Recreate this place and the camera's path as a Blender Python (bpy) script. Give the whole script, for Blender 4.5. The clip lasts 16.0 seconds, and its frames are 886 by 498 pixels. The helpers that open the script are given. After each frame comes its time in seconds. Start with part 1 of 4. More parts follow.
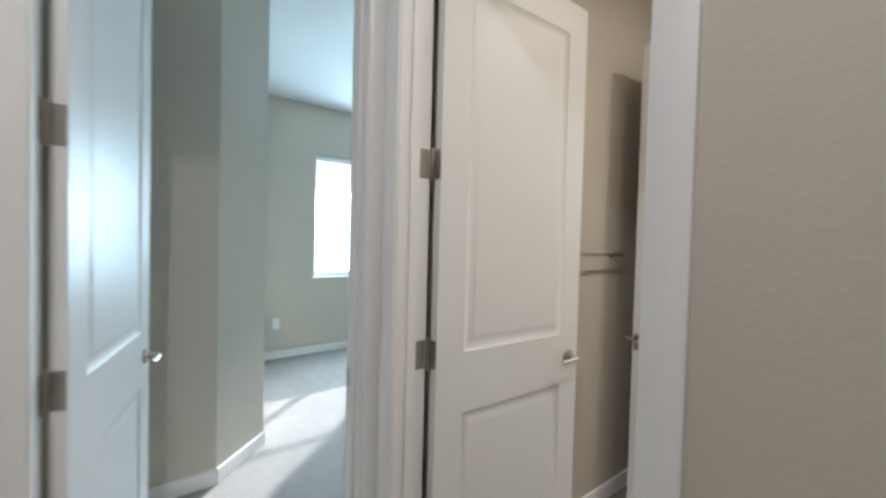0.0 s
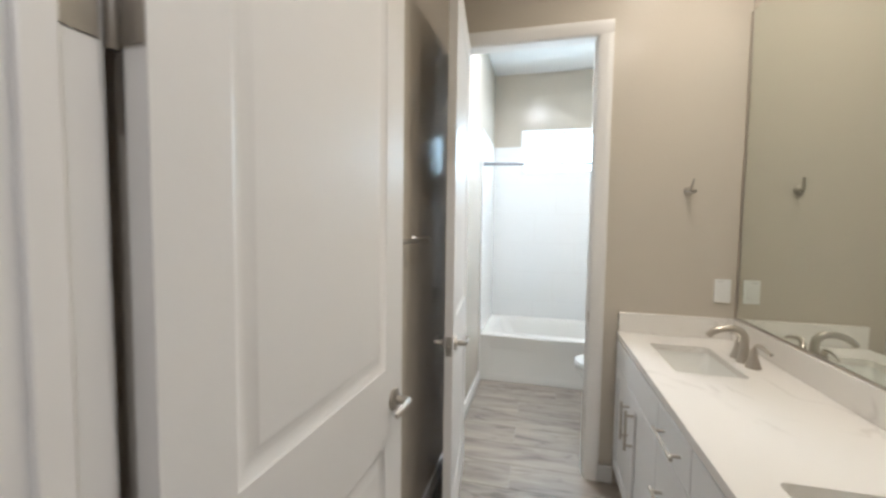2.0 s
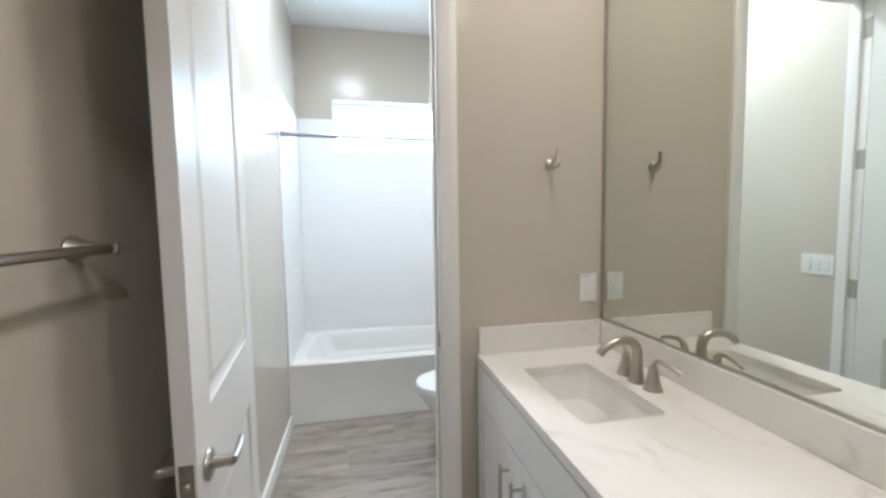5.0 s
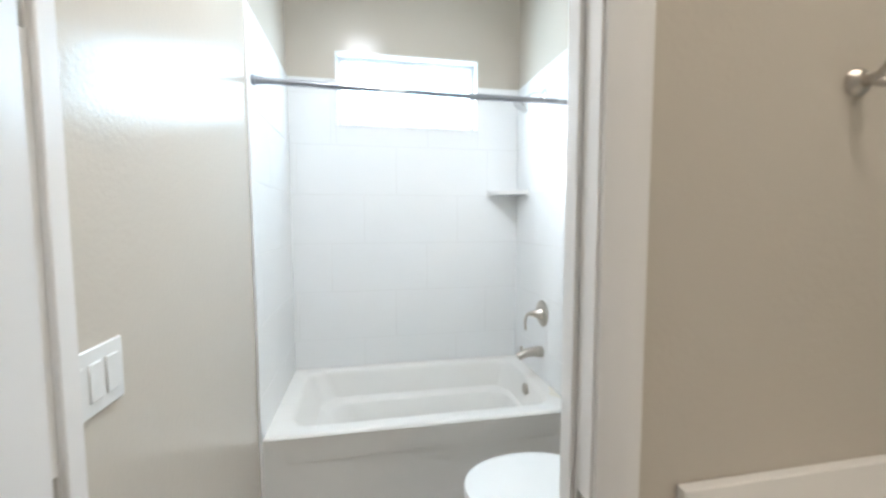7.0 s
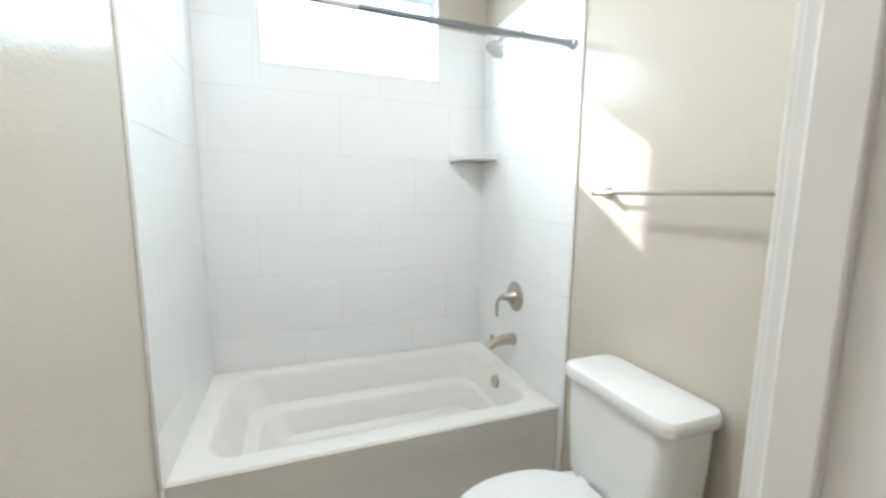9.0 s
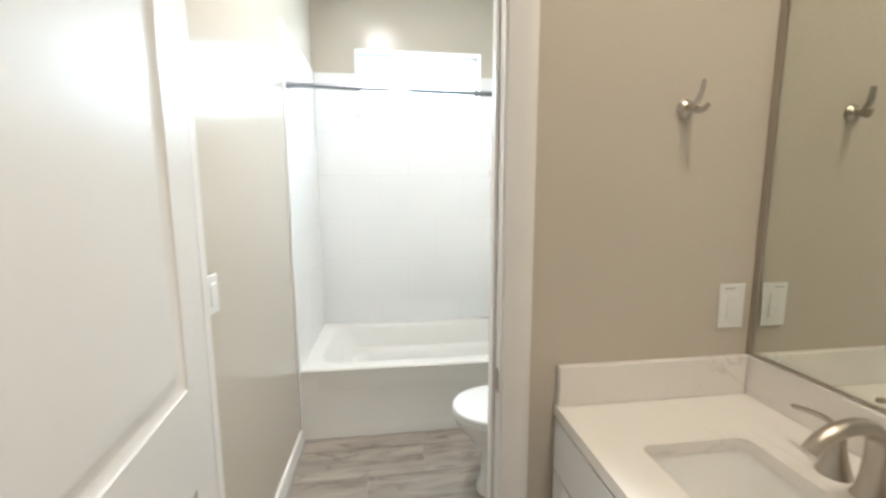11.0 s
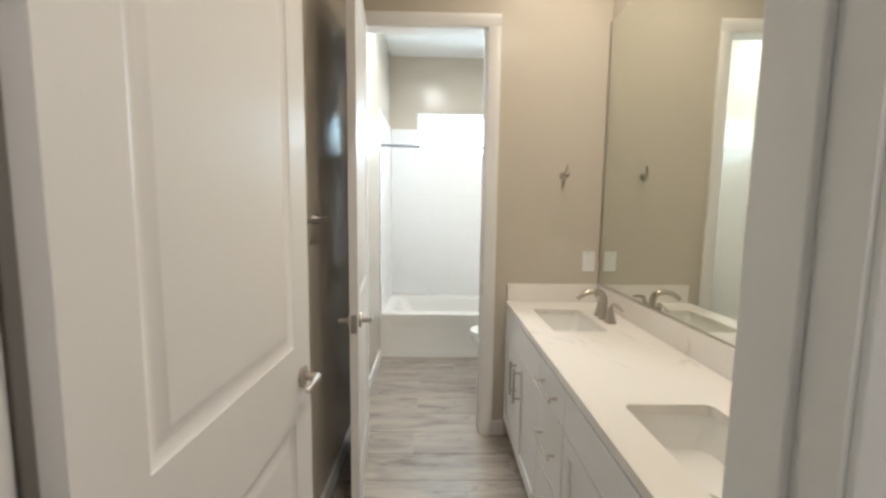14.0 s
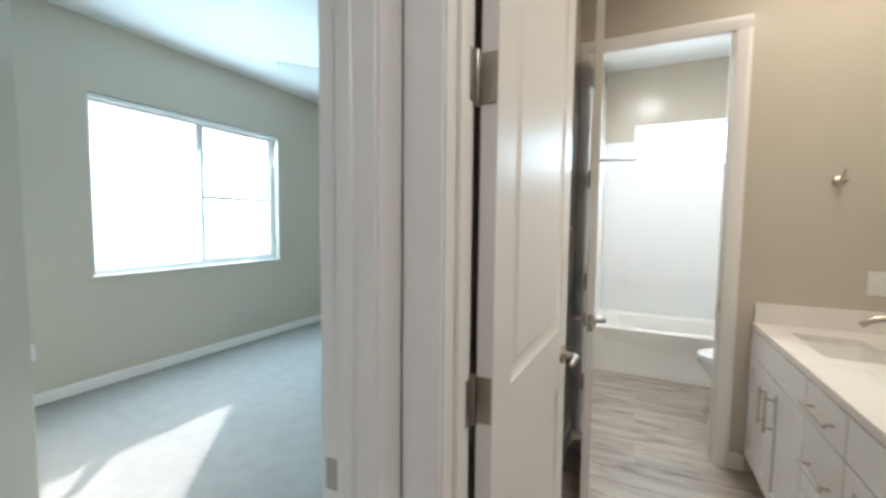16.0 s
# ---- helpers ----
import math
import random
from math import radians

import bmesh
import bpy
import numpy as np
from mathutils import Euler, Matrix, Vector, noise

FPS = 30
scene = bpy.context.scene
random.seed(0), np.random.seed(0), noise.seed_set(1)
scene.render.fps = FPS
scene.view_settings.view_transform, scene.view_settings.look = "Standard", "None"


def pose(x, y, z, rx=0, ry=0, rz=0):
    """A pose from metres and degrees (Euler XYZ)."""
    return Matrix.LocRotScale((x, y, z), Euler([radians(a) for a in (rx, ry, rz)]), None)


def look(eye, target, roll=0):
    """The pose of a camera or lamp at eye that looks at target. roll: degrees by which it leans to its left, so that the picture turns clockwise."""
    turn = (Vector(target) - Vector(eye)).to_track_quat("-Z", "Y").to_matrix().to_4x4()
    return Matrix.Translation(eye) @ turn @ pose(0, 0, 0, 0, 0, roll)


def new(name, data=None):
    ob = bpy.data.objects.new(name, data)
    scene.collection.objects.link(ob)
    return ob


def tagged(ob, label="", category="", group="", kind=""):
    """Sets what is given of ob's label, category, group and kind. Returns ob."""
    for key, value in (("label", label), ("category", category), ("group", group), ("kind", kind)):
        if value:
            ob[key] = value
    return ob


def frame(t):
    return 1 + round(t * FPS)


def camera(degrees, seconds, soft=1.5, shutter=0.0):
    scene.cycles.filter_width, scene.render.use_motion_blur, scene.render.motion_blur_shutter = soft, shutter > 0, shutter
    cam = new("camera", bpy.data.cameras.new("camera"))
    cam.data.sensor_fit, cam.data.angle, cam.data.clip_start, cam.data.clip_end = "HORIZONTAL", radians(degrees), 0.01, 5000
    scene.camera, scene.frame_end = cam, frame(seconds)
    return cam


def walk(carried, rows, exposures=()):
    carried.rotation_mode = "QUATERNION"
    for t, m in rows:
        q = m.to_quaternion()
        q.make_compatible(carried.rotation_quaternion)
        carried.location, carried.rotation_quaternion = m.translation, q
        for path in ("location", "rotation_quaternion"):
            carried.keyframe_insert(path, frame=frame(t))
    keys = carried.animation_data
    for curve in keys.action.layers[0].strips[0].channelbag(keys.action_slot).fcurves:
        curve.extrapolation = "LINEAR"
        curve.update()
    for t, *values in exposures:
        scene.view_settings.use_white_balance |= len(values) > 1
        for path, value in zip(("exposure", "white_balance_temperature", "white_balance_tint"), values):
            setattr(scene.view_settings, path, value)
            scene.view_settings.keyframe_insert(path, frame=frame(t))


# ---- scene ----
cam = camera(95.8, 16.0, soft=2.7, shutter=0.35)
PATH = [
    (0, (0.510, -0.385, 1.42), (-1.068, 0.843, 1.372), 1.5),
    (0.5, (0.238, -0.26, 1.427), (-1.113, 1.213, 1.358), 1.4),
    (1, (0.051, -0.124, 1.422), (-1.071, 1.53, 1.346), 1.2),
    (1.5, (-0.066, -0.042, 1.426), (-0.884, 1.781, 1.327), 1.2),
    (2, (-0.117, 0.058, 1.427), (-0.594, 1.997, 1.307), 0.8),
    (2.5, (-0.149, 0.228, 1.417), (-0.362, 2.211, 1.277), 0.8),
    (3, (-0.171, 0.392, 1.426), (-0.151, 2.387, 1.282), 0.6),
    (3.5, (-0.192, 0.512, 1.424), (0.07, 2.49, 1.286), 0.6),
    (6, (-0.13, 1.273, 1.4), (0.284, 3.223, 1.247), -1.0),
    (6.5, (-0.151, 1.572, 1.398), (0.212, 3.533, 1.253), -0.6),
    (7, (-0.185, 1.852, 1.395), (0.195, 3.811, 1.251), -0.1),
    (7.5, (-0.193, 2.067, 1.423), (0.183, 4.024, 1.258), -0.0),
    (8, (-0.232, 2.266, 1.402), (0.266, 4.194, 1.222), 0.5),
    (8.5, (-0.223, 2.32, 1.381), (0.405, 4.204, 1.151), 0.6),
    (9, (-0.218, 2.272, 1.362), (0.468, 4.132, 1.093), 0.6),
    (9.2, (-0.212, 2.225, 1.367), (0.468, 4.084, 1.085), 0.6),
    (11.5, (-0.112, 1.167, 1.408), (0.027, 3.146, 1.157), -0.0),
    (12, (-0.129, 0.902, 1.405), (-0.042, 2.886, 1.165), 0.3),
    (12.5, (-0.154, 0.638, 1.416), (-0.06, 2.622, 1.185), 0.6),
    (13, (-0.156, 0.368, 1.425), (-0.042, 2.351, 1.197), 0.9),
    (13.5, (-0.146, 0.172, 1.427), (-0.059, 2.159, 1.215), 0.8),
    (14, (-0.132, -0.011, 1.416), (-0.099, 1.979, 1.215), 0.7),
    (14.5, (-0.148, -0.136, 1.41), (-0.182, 1.855, 1.231), 0.7),
    (15, (-0.179, -0.218, 1.406), (-0.483, 1.754, 1.259), 0.4),
    (15.5, (-0.241, -0.281, 1.396), (-0.826, 1.627, 1.26), 0.6),
    (16, (-0.295, -0.332, 1.39), (-1.163, 1.464, 1.258), 0.6),
]
walk(cam, [(t, look(eye, target, roll)) for t, eye, target, roll in PATH], exposures=[(0, 0.74, 5800, 10), (2, 0.78, 5850, 10), (3.5, 0.70, 5500, 10), (6, 0.74, 5700, 10), (8.5, 0.56, 6000, 10), (11.5, 0.84, 6300, 10), (13, 0.75, 6350, 10), (14.5, 0.75, 6200, 10), (16, 0.80, 6100, 10)])

# ---- world, sun, large lights ----
world = bpy.data.worlds.new("world")
scene.world = world
world.use_nodes = True
wn = world.node_tree.nodes
sky = wn.new("ShaderNodeTexSky")
sky.sky_type = "NISHITA"
sky.sun_disc = False
sky.sun_elevation = radians(27.3)
sky.sun_rotation = radians(-40.6)
wn["Background"].inputs["Strength"].default_value = 0.12
world.node_tree.links.new(sky.outputs[0], wn["Background"].inputs[0])


def lamp(name, kind, m, energy, color, size=0.1, size_y=None):
    data = bpy.data.lights.new(name, kind)
    data.energy = energy
    data.color = color
    if kind == "AREA":
        data.size = size
        if size_y:
            data.shape = "RECTANGLE"
            data.size_y = size_y
    elif kind == "POINT":
        data.shadow_soft_size = size
    ob = new(name, data)
    ob.matrix_basis = m
    return ob


SUN = Vector((1.29, -1.45, -0.97)).normalized()
sun = lamp("sun", "SUN", look((0, 0, 0), SUN), 4.8, (1.0, 0.95, 0.88))
sun.data.angle = radians(1.0)
# daylight in the two window openings
lamp("bedroom_window_light", "AREA", look((-4.41, 2.305, 1.66), (0, 2.305, 0.75)), 46, (0.59, 0.86, 1.0), 1.84, 1.40)
lamp("tub_window_light", "AREA", look((0.1075, 4.665, 2.22), (0.1075, 0, 2.22)), 8.0, (0.66, 0.88, 1.0), 0.90, 0.43)
# recessed lamps: before the tub, over the vanity, in the hall
for name, x, y, watts, beam, color in (
    ("toilet_ceiling_bulb", -0.20, 3.05, 15, 165, (1.0, 0.99, 0.965)),
    ("vanity_ceiling_bulb", 0.54, 0.85, 3.9, 155, (1.0, 0.865, 0.69)),
    ("vanity_ceiling_bulb", 0.54, 1.78, 5.8, 155, (1.0, 0.865, 0.69)),
):
    lamp(name, "AREA", look((x, y, 3.035), (x, y, 0)), watts, color, 0.20).data.spread = radians(beam)
lamp("hall_ceiling_bulb", "AREA", look((0.55, -0.75, 3.035), (0.55, -0.75, 0)), 14, (1.0, 0.93, 0.86), 0.14)


# ---- materials ----
def material(name, color, rough=0.5, metal=0.0, vary=0.06, scale=3.0, bump=0.0, bump_scale=80.0, rough_vary=0.06):
    m = bpy.data.materials.new(name)
    m.use_nodes = True
    n, l = m.node_tree.nodes, m.node_tree.links
    b = n["Principled BSDF"]
    geo = n.new("ShaderNodeNewGeometry")
    big = n.new("ShaderNodeTexNoise")
    big.inputs["Scale"].default_value = scale
    big.inputs["Detail"].default_value = 6
    fine = n.new("ShaderNodeTexNoise")
    fine.inputs["Scale"].default_value = bump_scale
    fine.inputs["Detail"].default_value = 3
    for tex in (big, fine):
        l.new(geo.outputs["Position"], tex.inputs["Vector"])
    mix = n.new("ShaderNodeMix")
    mix.data_type = "RGBA"
    lo = [c * (1 - vary) for c in color]
    hi = [min(1, c * (1 + vary)) for c in color]
    mix.inputs["A"].default_value = (*lo, 1)
    mix.inputs["B"].default_value = (*hi, 1)
    l.new(big.outputs["Fac"], mix.inputs["Factor"])
    l.new(mix.outputs["Result"], b.inputs["Base Color"])
    mr = n.new("ShaderNodeMapRange")
    mr.inputs["To Min"].default_value = max(0.02, rough - rough_vary)
    mr.inputs["To Max"].default_value = min(1, rough + rough_vary)
    l.new(fine.outputs["Fac"], mr.inputs["Value"])
    l.new(mr.outputs["Result"], b.inputs["Roughness"])
    b.inputs["Metallic"].default_value = metal
    if bump:
        bp = n.new("ShaderNodeBump")
        bp.inputs["Strength"].default_value = bump
        bp.inputs["Distance"].default_value = 0.004
        l.new(fine.outputs["Fac"], bp.inputs["Height"])
        l.new(bp.outputs["Normal"], b.inputs["Normal"])
    return m


WALL = material("greige_wall_paint", (0.590, 0.538, 0.462), 0.18, 0, 0.03, 1.3, 0.20, 75, 0.03)
WALL.node_tree.nodes["Principled BSDF"].inputs["Specular IOR Level"].default_value = 0.34
TRIM = material("white_trim_paint", (0.85, 0.83, 0.81), 0.32, 0, 0.02, 2.0, 0.03, 60)
DOORWHITE = material("white_door_paint", (0.79, 0.77, 0.75), 0.40, 0, 0.02, 2.0, 0.05, 45)
CEIL = material("white_ceiling_paint", (0.82, 0.82, 0.81), 0.85, 0, 0.02, 2.0, 0.25, 110)
CABINET = material("white_cabinet_paint", (0.80, 0.80, 0.80), 0.38, 0, 0.015, 3.0, 0.02, 90)
NICKEL = material("brushed_nickel", (0.50, 0.46, 0.405), 0.33, 1.0, 0.03, 20, 0, 300, 0.02)
CHROME = material("polished_chrome", (0.66, 0.66, 0.67), 0.14, 1.0, 0.03, 20)
STEEL = material("satin_steel", (0.45, 0.42, 0.38), 0.38, 1.0, 0.04, 18, 0, 260, 0.03)
PORCELAIN = material("white_porcelain", (0.86, 0.855, 0.83), 0.10, 0, 0.01, 3)
TUBWHITE = material("white_acrylic", (0.84, 0.825, 0.785), 0.34, 0, 0.015, 3)
TILE = material("white_ceramic_tile", (0.88, 0.885, 0.88), 0.16, 0, 0.015, 4)
GROUT = material("pale_grout", (0.74, 0.73, 0.71), 0.9, 0, 0.05, 40, 0.1, 200)
DARKGROUT = material("grey_floor_grout", (0.44, 0.41, 0.37), 0.9, 0, 0.06, 40, 0.1, 200)
PLASTIC = material("white_plastic", (0.82, 0.82, 0.80), 0.35, 0, 0.01, 5)
DARKSLOT = material("dark_slot", (0.05, 0.05, 0.05), 0.6, 0, 0.1, 30)
GREYSLOT = material("grey_slot", (0.38, 0.38, 0.37), 0.6, 0, 0.1, 30)
VINYL = material("white_window_vinyl", (0.78, 0.80, 0.81), 0.4, 0, 0.02, 5)
# window vinyl again, with the backlit rail's shade put into its colour
SHADEDVINYL = material("shaded_window_vinyl", (0.34, 0.35, 0.35), 0.45, 0, 0.03, 5)
CAULK = material("aged_caulk_stain", (0.80, 0.76, 0.66), 0.45, 0, 0.06, 25)
RODMETAL = material("grey_rod_metal", (0.36, 0.38, 0.42), 0.30, 1.0, 0.05, 20)
EARTH = material("dry_earth", (0.32, 0.27, 0.21), 0.95, 0, 0.2, 0.8, 0.3, 12)


def carpet_material():
    m = material("grey_cut_pile_carpet", (0.37, 0.355, 0.335), 0.95, 0, 0.14, 9.0, 0.9, 420)
    return m


CARPET = carpet_material()


def mirror_material():
    m = bpy.data.materials.new("silvered_mirror")
    m.use_nodes = True
    b = m.node_tree.nodes["Principled BSDF"]
    b.inputs["Base Color"].default_value = (0.80, 0.83, 0.78, 1)
    b.inputs["Metallic"].default_value = 1
    b.inputs["Roughness"].default_value = 0.015
    return m


MIRROR = mirror_material()


def glass_material(name, rough):
    m = bpy.data.materials.new(name)
    m.use_nodes = True
    b = m.node_tree.nodes["Principled BSDF"]
    b.inputs["Base Color"].default_value = (0.98, 1, 1, 1)
    b.inputs["Transmission Weight"].default_value = 1
    b.inputs["Roughness"].default_value = rough
    b.inputs["IOR"].default_value = 1.3
    return m


GLASS = glass_material("clear_window_glass", 0.0)


def bulb_material(name, glow, strength):
    m = bpy.data.materials.new(name)
    m.use_nodes = True
    b = m.node_tree.nodes["Principled BSDF"]
    b.inputs["Base Color"].default_value = (0.9, 0.88, 0.85, 1)
    b.inputs["Emission Color"].default_value = (*glow, 1)
    b.inputs["Emission Strength"].default_value = strength
    return m


LIT = bulb_material("lit_ceiling_diffuser", (1, 0.92, 0.82), 1.3)


def quartz_material():
    m = material("white_veined_quartz", (0.85, 0.82, 0.78), 0.22, 0, 0.015, 6)
    n, l = m.node_tree.nodes, m.node_tree.links
    b = n["Principled BSDF"]
    base = b.inputs["Base Color"].links[0].from_socket
    geo = n.new("ShaderNodeNewGeometry")
    mp = n.new("ShaderNodeMapping")
    mp.inputs["Rotation"].default_value = (0.4, 0.3, 0.7)
    mp.inputs["Scale"].default_value = (1.0, 0.55, 1.0)
    l.new(geo.outputs["Position"], mp.inputs["Vector"])
    ns = n.new("ShaderNodeTexNoise")
    ns.inputs["Scale"].default_value = 1.9
    ns.inputs["Detail"].default_value = 7
    ns.inputs["Distortion"].default_value = 1.4
    l.new(mp.outputs[0], ns.inputs["Vector"])
    ab = n.new("ShaderNodeMath")
    ab.operation = "SUBTRACT"
    ab.inputs[1].default_value = 0.5
    l.new(ns.outputs["Fac"], ab.inputs[0])
    a2 = n.new("ShaderNodeMath")
    a2.operation = "ABSOLUTE"
    l.new(ab.outputs[0], a2.inputs[0])
    thin = n.new("ShaderNodeMapRange")
    thin.inputs["From Max"].default_value = 0.020
    thin.inputs["To Min"].default_value = 1.0
    thin.inputs["To Max"].default_value = 0.0
    l.new(a2.outputs[0], thin.inputs["Value"])
    gate = n.new("ShaderNodeTexNoise")
    gate.inputs["Scale"].default_value = 4.5
    l.new(geo.outputs["Position"], gate.inputs["Vector"])
    gr = n.new("ShaderNodeMapRange")
    gr.inputs["From Min"].default_value = 0.52
    gr.inputs["From Max"].default_value = 0.68
    gr.inputs["To Max"].default_value = 0.34
    l.new(gate.outputs["Fac"], gr.inputs["Value"])
    mul = n.new("ShaderNodeMath")
    mul.operation = "MULTIPLY"
    l.new(thin.outputs[0], mul.inputs[0])
    l.new(gr.outputs[0], mul.inputs[1])
    mix = n.new("ShaderNodeMix")
    mix.data_type = "RGBA"
    l.new(mul.outputs[0], mix.inputs["Factor"])
    l.new(base, mix.inputs["A"])
    mix.inputs["B"].default_value = (0.50, 0.46, 0.42, 1)
    l.new(mix.outputs["Result"], b.inputs["Base Color"])
    return m


QUARTZ = quartz_material()


def plank_material():
    m = bpy.data.materials.new("grey_wood_look_plank")
    m.use_nodes = True
    n, l = m.node_tree.nodes, m.node_tree.links
    b = n["Principled BSDF"]
    geo = n.new("ShaderNodeNewGeometry")
    info = n.new("ShaderNodeObjectInfo")
    off = n.new("ShaderNodeVectorMath")
    off.operation = "SCALE"
    cmb = n.new("ShaderNodeCombineXYZ")
    for k in ("X", "Y", "Z"):
        l.new(info.outputs["Random"], cmb.inputs[k])
    l.new(cmb.outputs[0], off.inputs[0])
    off.inputs["Scale"].default_value = 17.0
    add = n.new("ShaderNodeVectorMath")
    l.new(geo.outputs["Position"], add.inputs[0])
    l.new(off.outputs[0], add.inputs[1])
    def streak(sx, sy, scale, detail, rough, twist):
        mp = n.new("ShaderNodeMapping")
        mp.inputs["Scale"].default_value = (sx, sy, 1.0)
        l.new(add.outputs[0], mp.inputs["Vector"])
        t = n.new("ShaderNodeTexNoise")
        t.inputs["Scale"].default_value = scale
        t.inputs["Detail"].default_value = detail
        t.inputs["Roughness"].default_value = rough
        t.inputs["Distortion"].default_value = twist
        l.new(mp.outputs[0], t.inputs["Vector"])
        return t

    broad = streak(0.9, 5.5, 2.4, 4, 0.55, 0.7)
    fine = streak(2.0, 26.0, 3.0, 4, 0.6, 0.4)
    knots = streak(1.5, 6.5, 2.1, 5, 0.62, 1.1)
    grain = n.new("ShaderNodeMix")
    grain.data_type = "FLOAT"
    grain.inputs["Factor"].default_value = 0.17
    l.new(broad.outputs["Fac"], grain.inputs["A"])
    l.new(fine.outputs["Fac"], grain.inputs["B"])
    ramp = n.new("ShaderNodeValToRGB")
    e = ramp.color_ramp.elements
    e[0].position, e[0].color = 0.33, (0.205, 0.174, 0.148, 1)
    e[1].position, e[1].color = 0.64, (0.420, 0.368, 0.312, 1)
    mid = ramp.color_ramp.elements.new(0.45)
    mid.color = (0.310, 0.270, 0.230, 1)
    l.new(grain.outputs["Result"], ramp.inputs[0])
    worn = n.new("ShaderNodeMapRange")
    worn.inputs["From Min"].default_value = 0.545
    worn.inputs["From Max"].default_value = 0.67
    worn.inputs["To Max"].default_value = 0.62
    l.new(knots.outputs["Fac"], worn.inputs["Value"])
    dark = n.new("ShaderNodeMix")
    dark.data_type = "RGBA"
    l.new(worn.outputs[0], dark.inputs["Factor"])
    l.new(ramp.outputs[0], dark.inputs["A"])
    dark.inputs["B"].default_value = (0.115, 0.098, 0.084, 1)
    patch = n.new("ShaderNodeTexNoise")
    patch.inputs["Scale"].default_value = 3.4
    patch.inputs["Detail"].default_value = 3
    l.new(add.outputs[0], patch.inputs["Vector"])
    hsv = n.new("ShaderNodeHueSaturation")
    hsv.inputs["Saturation"].default_value = 1.0
    val = n.new("ShaderNodeMapRange")
    val.inputs["To Min"].default_value = 0.84
    val.inputs["To Max"].default_value = 1.22
    l.new(patch.outputs["Fac"], val.inputs["Value"])
    l.new(val.outputs[0], hsv.inputs["Value"])
    l.new(dark.outputs["Result"], hsv.inputs["Color"])
    l.new(hsv.outputs[0], b.inputs["Base Color"])
    b.inputs["Roughness"].default_value = 0.36
    bp = n.new("ShaderNodeBump")
    bp.inputs["Strength"].default_value = 0.12
    bp.inputs["Distance"].default_value = 0.003
    l.new(grain.outputs["Result"], bp.inputs["Height"])
    l.new(bp.outputs["Normal"], b.inputs["Normal"])
    return m


PLANK = plank_material()


# ---- mesh helpers ----
def finish(bm, name, mats):
    bmesh.ops.recalc_face_normals(bm, faces=bm.faces)
    for f in bm.faces:
        f.smooth = True
    for e in bm.edges:
        if len(e.link_faces) != 2 or e.calc_face_angle(0) > 0.62:
            e.smooth = False
    me = bpy.data.meshes.new(name)
    bm.to_mesh(me)
    bm.free()
    me.materials.append(mats)
    return me


def part(name, bm, mat, parent, label=""):
    ob = new(name, finish(bm, name, mat))
    ob.parent = parent
    if label:
        ob["label"] = label
    return ob


def thing(name, m, label, category, group="", kind=""):
    ob = new(name)
    ob.empty_display_size = 0.05
    ob.matrix_basis = m
    return tagged(ob, label, category, group, kind)


def solid(name, bm, mat, label, category, kind="structure"):
    return tagged(new(name, finish(bm, name, mat)), label, category, "", kind)


def box(bm, x0, x1, y0, y1, z0, z1, bevel=0.0, seg=1):
    v = [bm.verts.new((x, y, z)) for x in (x0, x1) for y in (y0, y1) for z in (z0, z1)]
    fs = [bm.faces.new([v[i] for i in q]) for q in ((0, 1, 3, 2), (4, 6, 7, 5), (0, 4, 5, 1), (2, 3, 7, 6), (0, 2, 6, 4), (1, 5, 7, 3))]
    if bevel:
        es = list({e for f in fs for e in f.edges})
        bmesh.ops.bevel(bm, geom=es, offset=bevel, segments=seg, profile=0.5, affect="EDGES")
    return bm


def boxes(*rows, bevel=0.0):
    bm = bmesh.new()
    for r in rows:
        box(bm, *r, bevel=bevel)
    return bm


def loft(bm, rings, cap0=True, cap1=True):
    made = [[bm.verts.new(p) for p in r] for r in rings]
    n = len(made[0])
    for a, b in zip(made, made[1:]):
        for i in range(n):
            j = (i + 1) % n
            bm.faces.new((a[i], a[j], b[j], b[i]))
    if cap0:
        bm.faces.new(list(reversed(made[0])))
    if cap1:
        bm.faces.new(made[-1])
    return bm


def round_rect(cx, cy, hx, hy, r, z, n=6):
    r = min(r, hx * 0.999, hy * 0.999)
    out = []
    for sx, sy, a0 in ((1, 1, 0), (-1, 1, 90), (-1, -1, 180), (1, -1, 270)):
        for k in range(n + 1):
            a = radians(a0 + 90 * k / n)
            out.append((cx + sx * (hx - r) + r * math.cos(a), cy + sy * (hy - r) + r * math.sin(a), z))
    return out


def tube(bm, pts, radii, seg=12, squash=1.0):
    pts = [Vector(p) for p in pts]
    if not isinstance(radii, (list, tuple)):
        radii = [radii] * len(pts)
    rings = []
    side = None
    for i, p in enumerate(pts):
        d = (pts[min(i + 1, len(pts) - 1)] - pts[max(i - 1, 0)]).normalized()
        if side is None:
            side = d.orthogonal().normalized()
        side = (side - d * side.dot(d)).normalized()
        up = d.cross(side)
        rings.append([p + side * math.cos(2 * math.pi * k / seg) * radii[i] + up * math.sin(2 * math.pi * k / seg) * radii[i] * squash for k in range(seg)])
    return loft(bm, rings)


def lathe(bm, profile, m=Matrix(), seg=24):
    rings = [[m @ Vector((r * math.cos(2 * math.pi * k / seg), r * math.sin(2 * math.pi * k / seg), z)) for k in range(seg)] for r, z in profile]
    return loft(bm, rings)


def bend(p0, p1, p2, n=10):
    p0, p1, p2 = Vector(p0), Vector(p1), Vector(p2)
    return [p0 * (1 - t) ** 2 + p1 * 2 * t * (1 - t) + p2 * t * t for t in (k / n for k in range(n + 1))]


